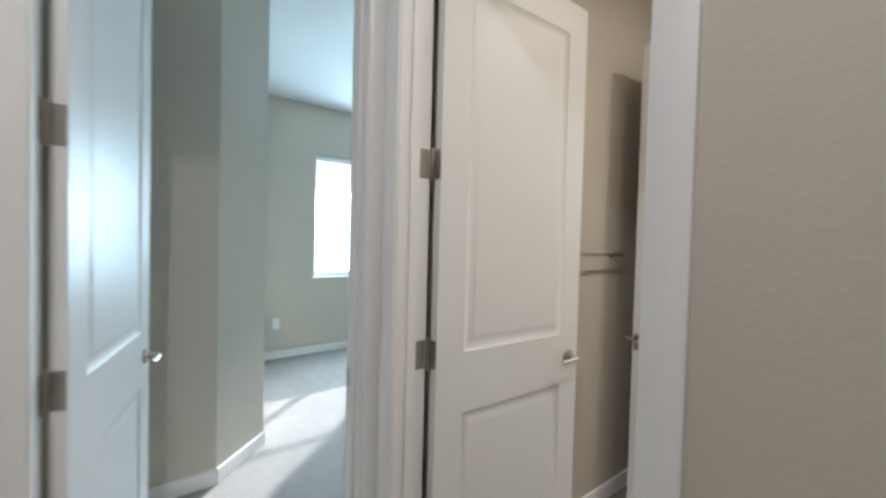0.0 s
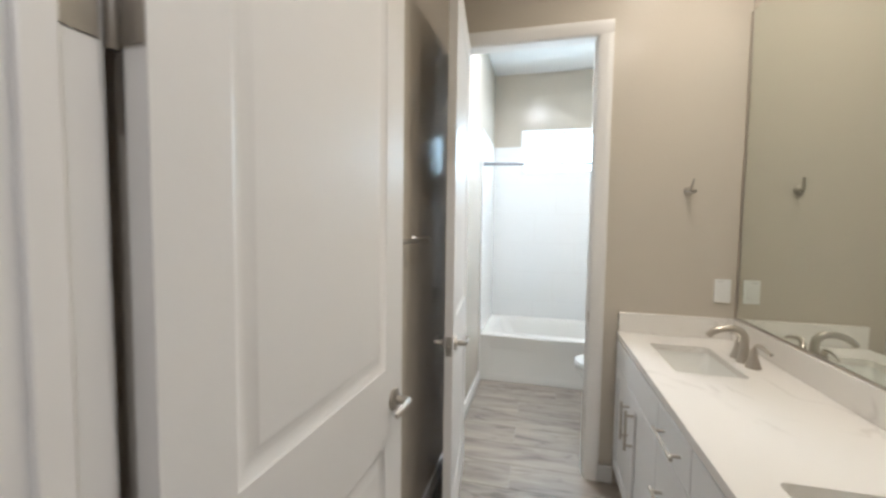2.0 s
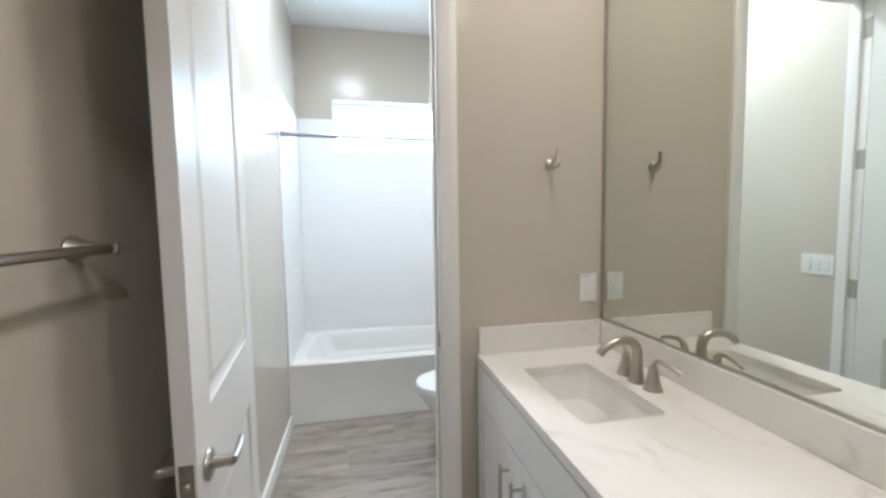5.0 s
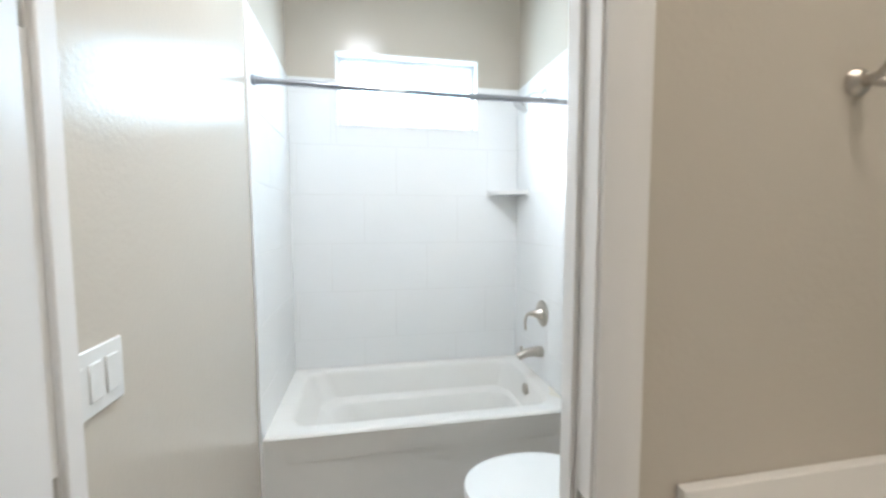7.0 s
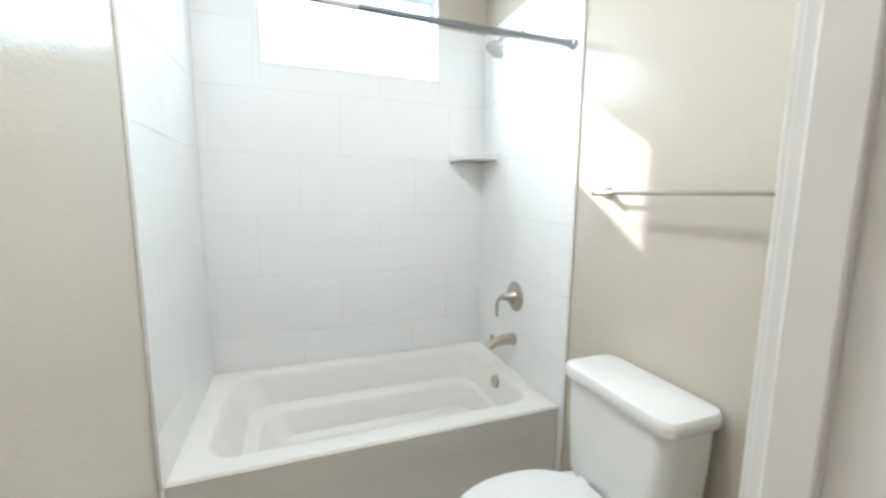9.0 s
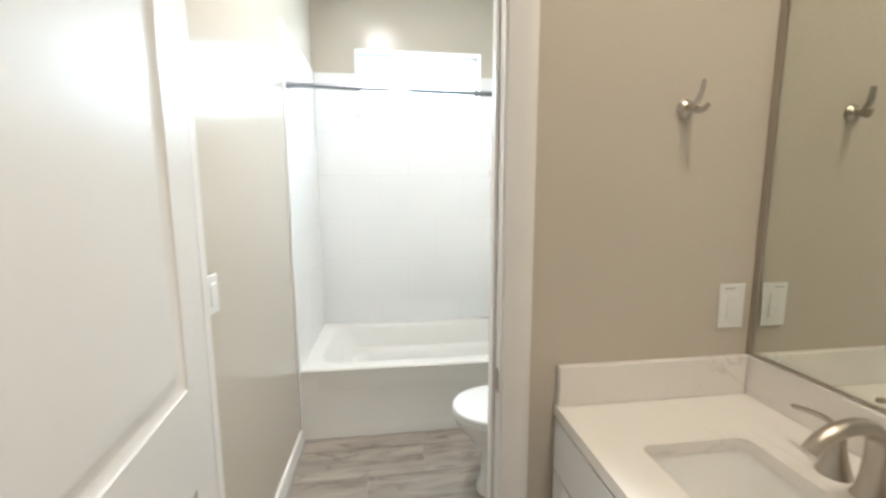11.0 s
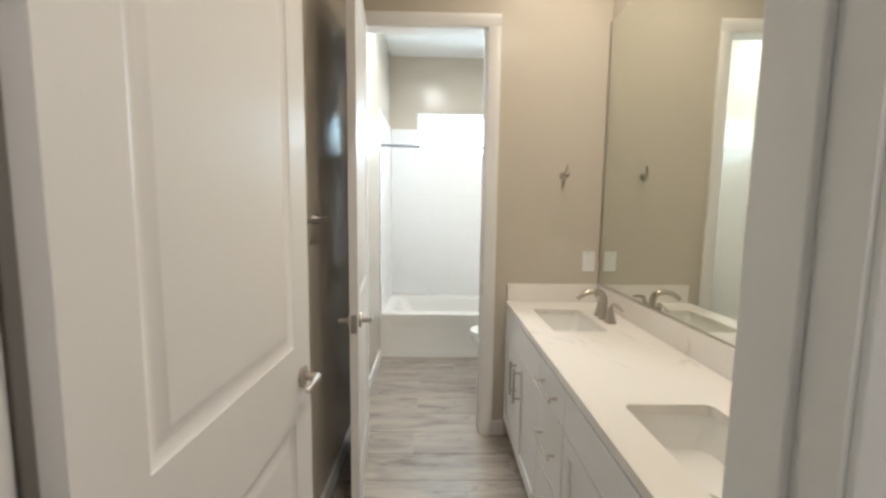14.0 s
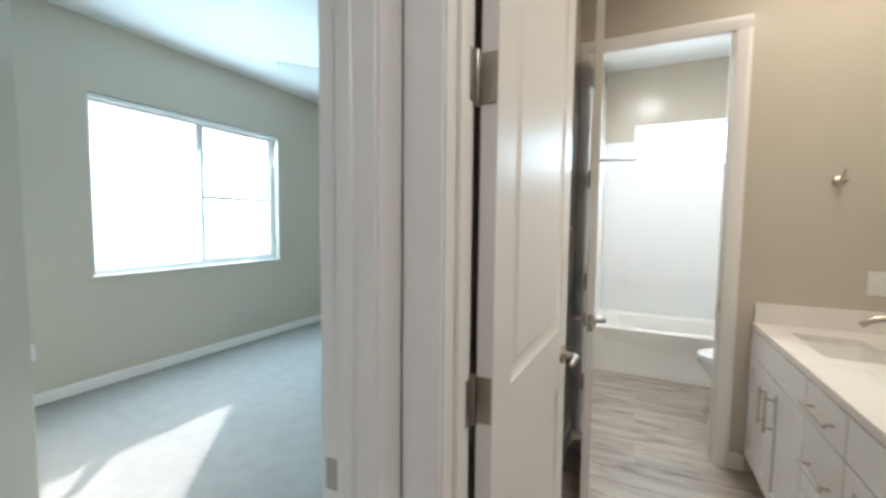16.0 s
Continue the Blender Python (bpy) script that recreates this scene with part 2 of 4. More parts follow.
def strip(bm, profile, m, length):
    """A moulding: the profile (u, v) swept along local z."""
    a = [m @ Vector((u, v, 0)) for u, v in profile]
    b = [m @ Vector((u, v, length)) for u, v in profile]
    return loft(bm, [a, b])


CASING = [(0, 0), (0, 0.008), (0.004, 0.011), (0.030, 0.013), (0.040, 0.017), (0.064, 0.018), (0.071, 0.014), (0.071, 0)]
BASE = [(0, 0), (0.013, 0), (0.013, 0.078), (0.010, 0.088), (0.004, 0.092), (0, 0.092)]


def panel_side(bm, w, h, y, s, cells):
    """One face of a panelled leaf at depth y, facing s along y, with moulded panels."""
    xs = sorted({0, w, *(c for q in cells for c in q[:2])})
    zs = sorted({0, h, *(c for q in cells for c in q[2:])})
    for x0, x1 in zip(xs, xs[1:]):
        for z0, z1 in zip(zs, zs[1:]):
            if any(q[0] <= x0 and x1 <= q[1] and q[2] <= z0 and z1 <= q[3] for q in cells):
                continue
            bm.faces.new([bm.verts.new(p) for p in ((x0, y, z0), (x1, y, z0), (x1, y, z1), (x0, y, z1))])
    for x0, x1, z0, z1 in cells:
        rings = []
        for inset, depth in ((0, 0), (0.004, 0.004), (0.020, 0.009), (0.030, 0.009), (0.046, 0.003), (0.052, 0.003)):
            rings.append([(x0 + inset, y - s * depth, z0 + inset), (x1 - inset, y - s * depth, z0 + inset), (x1 - inset, y - s * depth, z1 - inset), (x0 + inset, y - s * depth, z1 - inset)])
        loft(bm, rings, cap0=False)


def leaf(w, h, t=0.035):
    bm = bmesh.new()
    st = 0.118
    cells = [(st, w - st, 0.20, 0.80), (st, w - st, 1.015, h - 0.13)]
    panel_side(bm, w, h, 0, 1, cells)
    panel_side(bm, w, h, -t, -1, cells)
    for a, b in (((0, 0), (w, 0)), ((w, 0), (w, h)), ((w, h), (0, h)), ((0, h), (0, 0))):
        bm.faces.new([bm.verts.new(p) for p in ((a[0], 0, a[1]), (b[0], 0, b[1]), (b[0], -t, b[1]), (a[0], -t, a[1]))])
    bmesh.ops.remove_doubles(bm, verts=bm.verts, dist=1e-5)
    return bm


def lever(side, t=0.035):
    """A lever handle on one face; its lever points back towards the hinges."""
    y = 0 if side > 0 else -t
    s = side
    m = Matrix.Translation((0, y, 0)) @ pose(0, 0, 0, -90 * s)
    bm = lathe(bmesh.new(), [(0.030, 0), (0.032, 0.003), (0.031, 0.008), (0.024, 0.011), (0.012, 0.013), (0.011, 0.040), (0.013, 0.046)], m)
    pts = bend((0.004, y + s * 0.047, 0), (-0.03, y + s * 0.054, 0.002), (-0.092, y + s * 0.048, -0.003))
    tube(bm, pts, [0.011 - 0.00035 * k for k in range(len(pts))], 10, 0.75)
    return bm


def make_door(name, m, w, label, hinge_zs, swing):
    """A two-panel leaf whose hinge edge stands on local z; it runs along local x and its faces look along local y."""
    d = thing(name, m, label, "door", "", "structure")
    d_leaf = leaf(w, 2.42)
    bmesh.ops.translate(d_leaf, verts=d_leaf.verts, vec=(0.004, 0, 0.012))
    lf = part("door_leaf", d_leaf, DOORWHITE, d)
    for s in (1, -1):
        h = lever(s)
        bmesh.ops.translate(h, verts=h.verts, vec=(w - 0.062, 0, 0.925))
        part("lever_handle", h, NICKEL, d, "brushed nickel lever handle")
    part("latch_plate", boxes((w + 0.004, w + 0.0055, -0.030, -0.005, 0.885, 0.965), bevel=0.0005), STEEL, d, "satin nickel latch plate")
    part("latch_bolt", boxes((w + 0.005, w + 0.015, -0.024, -0.011, 0.918, 0.932), bevel=0.003), NICKEL, d)
    for z in hinge_zs:
        hb = bmesh.new()
        kx, ky = -0.003, (0.006 if swing > 0 else -0.041)
        lathe(hb, [(0.0055, z - 0.054), (0.0065, z - 0.051), (0.0065, z + 0.051), (0.0055, z + 0.054)], Matrix.Translation((kx, ky, 0)), 12)
        box(hb, 0.001, 0.004, -0.033, -0.001, z - 0.048, z + 0.048)
        part("hinge", hb, STEEL, d, "satin nickel butt hinge")
    return d


def doorway(name, m, x0, x1, head, depth, label, strike_x=None):
    """Jambs, stops and casings of an opening from x0 to x1 in a wall that lies from local y = 0 to depth."""
    d = thing(name, m, label, "door frame", "", "structure")
    j = 0.018
    for a, b in ((x0 - j, x0), (x1, x1 + j)):
        part("jamb", boxes((a, b, -0.001, depth + 0.001, 0, head + j), bevel=0.001), TRIM, d)
    part("head_jamb", boxes((x0, x1, -0.001, depth + 0.001, head, head + j), bevel=0.001), TRIM, d)
    return d


def casing_set(d, x0, x1, head, y, s, left=0.071, right=0.071):
    """Casing legs and head on the wall face y that looks along s."""
    for x, sx, wid in ((x0 - 0.005, -1, left), (x1 + 0.005, 1, right)):
        bm = bmesh.new()
        prof = [(min(u, wid), v) for u, v in CASING]
        m = Matrix(((sx, 0, 0, x), (0, s, 0, y), (0, 0, 1, 0), (0, 0, 0, 1)))
        strip(bm, prof, m, head + 0.005)
        part("casing_leg", bm, TRIM, d)
    bm = bmesh.new()
    m = Matrix(((0, 0, 1, x0 - 0.005 - left), (0, s, 0, y), (1, 0, 0, head + 0.005), (0, 0, 0, 1)))
    strip(bm, CASING, m, x1 - x0 + 0.01 + left + right)
    part("casing_head", bm, TRIM, d)


def baseboard(name, a, b, label="white painted baseboard along the wall"):
    """Along the floor from a to b, with the room on the left-hand side of that way."""
    a, b = Vector((*a, 0)), Vector((*b, 0))
    d = (b - a).normalized()
    side = Vector((-d.y, d.x, 0))
    m = Matrix(((side.x, 0, d.x, a.x), (side.y, 0, d.y, a.y), (0, 1, 0, 0), (0, 0, 0, 1)))
    return solid(name, strip(bmesh.new(), BASE, m, (b - a).length), TRIM, label, "baseboard")


# ---- the plan ----
XL, XR = -0.65, 0.865            # bathroom's side walls
YH0, YH1 = 0.283, 0.400          # wall between hall and bathroom
YP0, YP1 = 2.390, 2.482          # wall between vanity and tub
YB = 4.520                       # wall behind the tub
XB0, XB1 = -0.807, -0.690        # wall between bedroom and hall
XW = -4.250                      # bedroom's window wall
TOP = 3.05
HEAD = 2.445

# ground outside
solid("ground", boxes((-400, 400, -400, 400, -0.4, -0.3)), EARTH, "dry bare earth outside the house", "ground")

# walls
J = 0.018
solid("wall_hall_bath", boxes((XB0, -0.587 - J, YH0, YH1, 0, TOP), (0.190 + J, 2.4, YH0, YH1, 0, TOP), (-0.587 - J, 0.190 + J, YH0, YH1, HEAD + J, TOP)), WALL, "greige painted wall with the bathroom doorway", "wall")
solid("wall_bath_west", boxes((XL - 0.12, XL, YH1, YB + 0.12, 0, TOP)), WALL, "greige painted side wall of the bathroom", "wall")
solid("wall_bath_east", boxes((XR, XR + 0.12, YH1, YB + 0.12, 0, TOP)), WALL, "greige painted wall behind mirror and toilet", "wall")
solid("wall_partition", boxes((XL, -0.578 - J, YP0, YP1, 0, TOP), (0.150 + J, XR, YP0, YP1, 0, TOP), (-0.578 - J, 0.150 + J, YP0, YP1, HEAD + J, TOP)), WALL, "greige painted wall between vanity and tub", "wall")
WX0, WX1, WZ0, WZ1 = -0.355, 0.570, 1.99, 2.450
solid("wall_tub_back", boxes((XL, WX0, YB, YB + 0.12, 0, TOP), (WX1, XR, YB, YB + 0.12, 0, TOP), (WX0, WX1, YB, YB + 0.12, 0, WZ0), (WX0, WX1, YB, YB + 0.12, WZ1, TOP)), WALL, "greige painted wall behind the bathtub", "wall")
solid("wall_bedroom_door", boxes((XB0, XB1, -2.6, -0.553 - J, 0, TOP), (XB0, XB1, 0.220 + J, YH0, 0, TOP), (XB0, XB1, -0.553 - J, 0.220 + J, HEAD + J, TOP)), WALL, "greige painted wall with the bedroom doorway", "wall")
BY0, BY1, BZ0, BZ1 = 1.350, 3.215, 0.925, 2.400
solid("wall_bedroom_window", boxes((XW - 0.15, XW, 0.24, BY0, 0, TOP), (XW - 0.15, XW, BY1, 5.0, 0, TOP), (XW - 0.15, XW, BY0, BY1, 0, BZ0), (XW - 0.15, XW, BY0, BY1, BZ1, TOP)), WALL, "pale greige bedroom wall with a wide window", "wall")
solid("wall_bedroom_north", boxes((XW, XL - 0.12, 4.9, 5.0, 0, TOP)), WALL, "greige painted end wall of the bedroom", "wall")


def closet_corner():
    pts = [(-2.15, -0.72), (-2.02, -0.72), (-2.02, 0.0), (-2.33, 0.325), (XW, 0.325), (XW, 0.24), (-2.40, 0.24), (-2.15, -0.01)]
    return loft(bmesh.new(), [[(x, y, 0) for x, y in pts], [(x, y, TOP) for x, y in pts]])


solid("wall_bedroom_closet", closet_corner(), WALL, "greige wall with an angled corner inside the bedroom", "wall")
solid("wall_bedroom_entry", boxes((-2.03, XB0, -0.72, -0.60, 0, TOP)), WALL, "greige wall beside the bedroom door", "wall")
solid("wall_hall_south", boxes((XB0, 2.4, -2.7, -2.6, 0, TOP)), WALL, "greige end wall of the hall", "wall")
solid("wall_hall_east", boxes((2.4, 2.5, -2.7, YH1, 0, TOP)), WALL, "greige side wall of the hall", "wall")

# ceilings and floors
solid("ceiling_bath", boxes((XL - 0.12, XR + 0.12, YH0, YB + 0.12, TOP, TOP + 0.1)), CEIL, "white textured bathroom ceiling", "ceiling")
solid("ceiling_bedroom", boxes((XW - 0.15, XB0, -0.72, 5.0, 2.980, TOP + 0.09)), CEIL, "white textured bedroom ceiling", "ceiling")
solid("ceiling_hall", boxes((XB0, 2.5, -2.7, YH0, TOP, TOP + 0.1)), CEIL, "white textured hall ceiling", "ceiling")
solid("floor_bedroom", boxes((XW, XB1 + 0.06, -0.72, 4.9, -0.05, 0.004)), CARPET, "light grey cut-pile carpet of the bedroom", "carpet")
solid("floor_hall", boxes((XB1 + 0.06, 2.4, -2.6, 0.34, -0.05, 0.004)), CARPET, "light grey cut-pile carpet of the hall", "carpet")
bath_floor = solid("floor_bath", boxes((XL, XR, 0.34, 3.70, -0.05, -0.0035)), DARKGROUT, "grey wood-look plank floor with narrow joints", "floor")

# door frames
f1 = doorway("door_frame_1", pose(0, YH0, 0), -0.587, 0.190, HEAD, YH1 - YH0, "white painted frame of the bathroom doorway")
casing_set(f1, -0.587, 0.190, HEAD, 0, -1, left=0.071)
casing_set(f1, -0.587, 0.190, HEAD, YH1 - YH0, 1, left=0.056)
part("stop", boxes((0.180, 0.190, 0.040, 0.075, 0, HEAD), bevel=0.002), TRIM, f1)
part("stop", boxes((-0.587, -0.577, 0.040, 0.075, 0, HEAD), bevel=0.002), TRIM, f1)
f2 = doorway("door_frame_2", pose(0, YP0, 0), -0.578, 0.150, HEAD, YP1 - YP0, "white painted frame of the tub room doorway")
casing_set(f2, -0.578, 0.150, HEAD, 0, -1, left=0.066)
casing_set(f2, -0.578, 0.150, HEAD, YP1 - YP0, 1, left=0.066)
part("stop", boxes((0.140, 0.150, 0.042, 0.078, 0, HEAD), bevel=0.002), TRIM, f2)
part("stop", boxes((-0.578, -0.568, 0.042, 0.078, 0, HEAD), bevel=0.002), TRIM, f2)
part("strike_plate", boxes((0.1485, 0.1502, 0.006, 0.034, 0.895, 0.955), bevel=0.0005), STEEL, f2, "satin nickel strike plate")
f3 = doorway("door_frame_3", pose(XB1, 0, 0, 0, 0, 90), -0.553, 0.220, HEAD, XB1 - XB0, "white painted frame of the bedroom doorway")
casing_set(f3, -0.553, 0.220, HEAD, 0, -1, right=0.055)
part("stop", boxes((0.210, 0.220, 0.040, 0.075, 0, HEAD), bevel=0.002), TRIM, f3)
part("strike_plate", boxes((0.2185, 0.2202, 0.080, 0.108, 0.895, 0.955), bevel=0.0005), STEEL, f3, "satin nickel strike plate")

# doors
make_door("door_1", pose(-0.579, 0.416, 0, 0, 0, 88), 0.766, "white two-panel bathroom door, standing wide open", (0.36, 1.03, 1.67, 2.30), 1)
make_door("door_2", pose(-0.538, 2.366, 0, 0, 0, -83.8), 0.722, "white two-panel tub room door, standing wide open", (0.36, 1.02, 1.67, 2.30), -1)
make_door("door_3", pose(-0.814, -0.541, 0, 0, 0, 166), 0.745, "white two-panel bedroom door, standing wide open", (0.36, 1.03, 1.67, 2.30), 1)

for fr, jx, zs in ((f1, -0.587, (0.36, 1.03, 1.67, 2.30)), (f2, -0.578, (0.36, 1.02, 1.67, 2.30))):
    for z in zs:
        ya, yb = (0.078, 0.116) if fr is f1 else (0.001, 0.036)
        part("hinge_leaf", boxes((jx - 0.001, jx + 0.002, ya, yb, z - 0.048, z + 0.048), bevel=0.0005), STEEL, fr, "satin nickel hinge leaf")
for z in (0.36, 1.03, 1.67, 2.30):
    part("hinge_leaf", boxes((-0.555, -0.551, 0.078, 0.116, z - 0.048, z + 0.048), bevel=0.0005), STEEL, f3, "satin nickel hinge leaf")

# baseboards
baseboard("baseboard_bath_west", (XL, YP0 - 0.022), (XL, YH1))
baseboard("baseboard_tub_west", (XL, 3.66), (XL, YP1))
baseboard("baseboard_partition", (0.300, YP0), (0.228, YP0))
baseboard("baseboard_tub_partition", (0.228, YP1), (XR, YP1))
baseboard("baseboard_tub_east", (XR, YP1), (XR, 3.66))
baseboard("baseboard_bedroom_window", (XW, 4.9), (XW, 0.325))
baseboard("baseboard_closet_end", (-2.33, 0.325), (-2.02, 0.0))
baseboard("baseboard_closet_side", (-2.02, 0.0), (-2.02, -0.60))
baseboard("baseboard_closet_back", (XW, 0.325), (-2.33, 0.325))
baseboard("baseboard_bedroom_entry", (-2.02, -0.60), (XB0, -0.60))
baseboard("baseboard_hall", (2.4, YH0), (0.278, YH0))


# ---- windows ----
def bedroom_window():
    w = thing("window_1", pose(XW, 0, 0), "wide white vinyl slider window, bright with daylight", "window", "", "structure")
    fx0, fx1 = -0.125, -0.070
    for a in ((fx0, fx1, BY0, BY0 + 0.045, BZ0, BZ1), (fx0, fx1, BY1 - 0.045, BY1, BZ0, BZ1)):
        part("window_frame", boxes(a, bevel=0.003), VINYL, w)
    for a in ((fx0, fx1, BY0 + 0.045, BY1 - 0.045, BZ0, BZ0 + 0.045), (fx0, fx1, BY0 + 0.045, BY1 - 0.045, BZ1 - 0.045, BZ1)):
        part("window_frame", boxes(a, bevel=0.003), VINYL, w)
    part("mullion", boxes((fx0 + 0.006, fx1 + 0.01, 2.288, 2.333, BZ0 + 0.045, BZ1 - 0.045), bevel=0.003), VINYL, w)
    for y0, y1, x in ((BY0 + 0.045, 2.288, -0.095), (2.333, BY1 - 0.045, -0.105)):
        p = part("pane", boxes((x, x + 0.004, y0, y1, BZ0 + 0.045, BZ1 - 0.045)), GLASS, w, "clear glass pane")
        p.visible_shadow = False
    part("meeting_rail", boxes((-0.100, -0.088, 2.333, BY1 - 0.045, 1.609, 1.645), bevel=0.002), SHADEDVINYL, w, "thin horizontal bar, its backlit shade coloured grey")
    sash_y0, sash_y1, sash_z0, sash_z1 = 2.333, BY1 - 0.045, BZ0 + 0.045, BZ1 - 0.045
    for a in ((sash_y1 - 0.018, sash_y1, sash_z0, sash_z1), (sash_y0, sash_y1 - 0.018, sash_z0, sash_z0 + 0.020), (sash_y0, sash_y1 - 0.018, sash_z1 - 0.016, sash_z1)):
        part("sash_frame", boxes((-0.100, -0.078, *a), bevel=0.003), VINYL, w)
    part("window_sill", boxes((-0.070, 0.012, BY0 - 0.02, BY1 + 0.02, BZ0 - 0.018, BZ0 + 0.002), bevel=0.004), TRIM, w)
    part("head_rail", boxes((-0.060, -0.008, BY0 + 0.004, BY1 - 0.004, BZ1 - 0.040, BZ1 - 0.002), bevel=0.004), VINYL, w, "white rail at the window head")
    return w


def tub_window():
    w = thing("window_2", pose(0, YB, 0), "small white transom window above the bathtub", "window", "", "structure")
    y0, y1 = 0.060, 0.105
    for a in ((WX0, WX0 + 0.035, y0, y1, WZ0, WZ1), (WX1 - 0.035, WX1, y0, y1, WZ0, WZ1), (WX0 + 0.035, WX1 - 0.035, y0, y1, WZ0, WZ0 + 0.035), (WX0 + 0.035, WX1 - 0.035, y0, y1, WZ1 - 0.035, WZ1)):
        part("window_frame", boxes(a, bevel=0.003), VINYL, w)
    p = part("pane", boxes((WX0 + 0.035, WX1 - 0.035, 0.080, 0.084, WZ0 + 0.035, WZ1 - 0.035)), GLASS, w, "bright glass pane")
    p.visible_shadow = False
    for a in ((WX0 - 0.002, WX0 + 0.010, -0.012, 0.060, WZ0, WZ1), (WX1 - 0.010, WX1 + 0.002, -0.012, 0.060, WZ0, WZ1), (WX0 + 0.01, WX1 - 0.01, -0.012, 0.060, WZ1 - 0.010, WZ1 + 0.002), (WX0 + 0.01, WX1 - 0.01, -0.012, 0.060, WZ0 - 0.002, WZ0 + 0.012)):
        part("tile_return", boxes(a, bevel=0.002), TILE, w, "white tiled window reveal")
    return w


bedroom_window()
tub_window()


# ---- vanity ----
CT = 0.860                       # counter height
CX = 0.298                       # counter's front edge
FX = 0.318                       # cabinet fronts
SINKS = ((1.985, 0.205), (0.880, 0.205))


def shaker(y0, y1, z0, z1, frame_w=0.055):
    """A shaker front that looks along -x, standing on the plane x = 0."""
    bm = bmesh.new()
    t = 0.019
    box(bm, -t, 0, y0, y0 + frame_w, z0, z1, 0.0015, 1)
    box(bm, -t, 0, y1 - frame_w, y1, z0, z1, 0.0015, 1)
    box(bm, -t, 0, y0 + frame_w, y1 - frame_w, z0, z0 + frame_w, 0.0015, 1)
    box(bm, -t, 0, y0 + frame_w, y1 - frame_w, z1 - frame_w, z1, 0.0015, 1)
    box(bm, -t + 0.010, -0.002, y0 + frame_w - 0.002, y1 - frame_w + 0.002, z0 + frame_w - 0.002, z1 - frame_w + 0.002)
    return bm


def slab_front(y0, y1, z0, z1):
    return boxes((-0.019, 0, y0, y1, z0, z1), bevel=0.002)


def bar_pull(a, b):
    """A round bar pull on two posts between a and b, standing off along -x."""
    a, b = Vector(a), Vector(b)
    d = (b - a).normalized()
    off = Vector((-0.032, 0, 0))
    bm = tube(bmesh.new(), [a + off, b + off], 0.006, 12)
    for p in (a + d * 0.022, b - d * 0.022):
        tube(bm, [p, p + off], 0.005, 10)
    return bm


def sink_cabinet(y0, y1):
    c = thing("sink_cabinet", pose(FX, (y0 + y1) / 2, 0), "white shaker sink cabinet with two doors", "cabinet", "vanity cabinets")
    h = (y1 - y0) / 2
    body = boxes((0.001, XR - FX - 0.002, -h, -h + 0.016, 0.095, CT - 0.032), (0.001, XR - FX - 0.002, h - 0.016, h, 0.095, CT - 0.032), (0.001, XR - FX - 0.002, -h + 0.016, h - 0.016, 0.095, 0.115), (0.001, 0.017, -h + 0.016, h - 0.016, 0.655, 0.675), (0.060, 0.076, -h, h, 0.0, 0.095))
    part("body", body, CABINET, c)
    part("false_front", slab_front(-h + 0.003, h - 0.003, 0.682, CT - 0.040), CABINET, c)
    for s in (-1, 1):
        ya, yb = (0.002, h - 0.003) if s > 0 else (-h + 0.003, -0.002)
        d = part("cabinet_door", shaker(ya, yb, 0.108, 0.676), CABINET, c)
        part("bar_pull", bar_pull((-0.019, s * 0.048, 0.435), (-0.019, s * 0.048, 0.615)), NICKEL, d, "brushed nickel bar pull")
    return c


def drawer_cabinet(y0, y1):
    c = thing("drawer_cabinet", pose(FX, (y0 + y1) / 2, 0), "white drawer cabinet with three drawers", "cabinet", "vanity cabinets")
    h = (y1 - y0) / 2
    part("body", boxes((0.001, XR - FX - 0.002, -h, -h + 0.016, 0.095, CT - 0.032), (0.001, XR - FX - 0.002, h - 0.016, h, 0.095, CT - 0.032), (0.001, XR - FX - 0.002, -h + 0.016, h - 0.016, 0.095, 0.115), (0.060, 0.076, -h, h, 0.0, 0.095)), CABINET, c)
    for z0, z1 in ((0.682, CT - 0.040), (0.398, 0.676), (0.108, 0.392)):
        d = part("drawer_front", slab_front(-h + 0.003, h - 0.003, z0, z1), CABINET, c)
        zp = (z0 + z1) / 2
        part("bar_pull", bar_pull((-0.019, -0.10, zp), (-0.019, 0.10, zp)), NICKEL, d, "brushed nickel bar pull")
    return c


sink_cabinet(1.580, 2.386)
drawer_cabinet(1.256, 1.578)
sink_cabinet(0.404, 1.254)


def counter_mesh():
    """The slab with two rectangular cut-outs with rounded corners."""
    bm = bmesh.new()
    y0, y1 = YH1 + 0.002, YP0 - 0.002
    x0, x1 = CX, XR - 0.002
    sx0, sx1 = 0.412, 0.670
    bands = [(y0, SINKS[1][0] - SINKS[1][1]), (SINKS[1][0] + SINKS[1][1], SINKS[0][0] - SINKS[0][1]), (SINKS[0][0] + SINKS[0][1], y1)]
    for a, b in bands:
        box(bm, x0, x1, a, b, CT - 0.030, CT)
    for c, h in SINKS:
        box(bm, x0, sx0, c - h, c + h, CT - 0.030, CT)
        box(bm, sx1, x1, c - h, c + h, CT - 0.030, CT)
        r = 0.022
        for qx, sx in ((sx0, 1), (sx1, -1)):
            for qy, sy in ((c - h, 1), (c + h, -1)):
                arc = [(qx + sx * r * (1 - math.cos(radians(90 * k / 5))), qy + sy * r * (1 - math.sin(radians(90 * k / 5)))) for k in range(6)]
                ring = [(qx, qy)] + arc
                loft(bm, [[(x, y, CT - 0.030) for x, y in ring], [(x, y, CT) for x, y in ring]])
    return bm


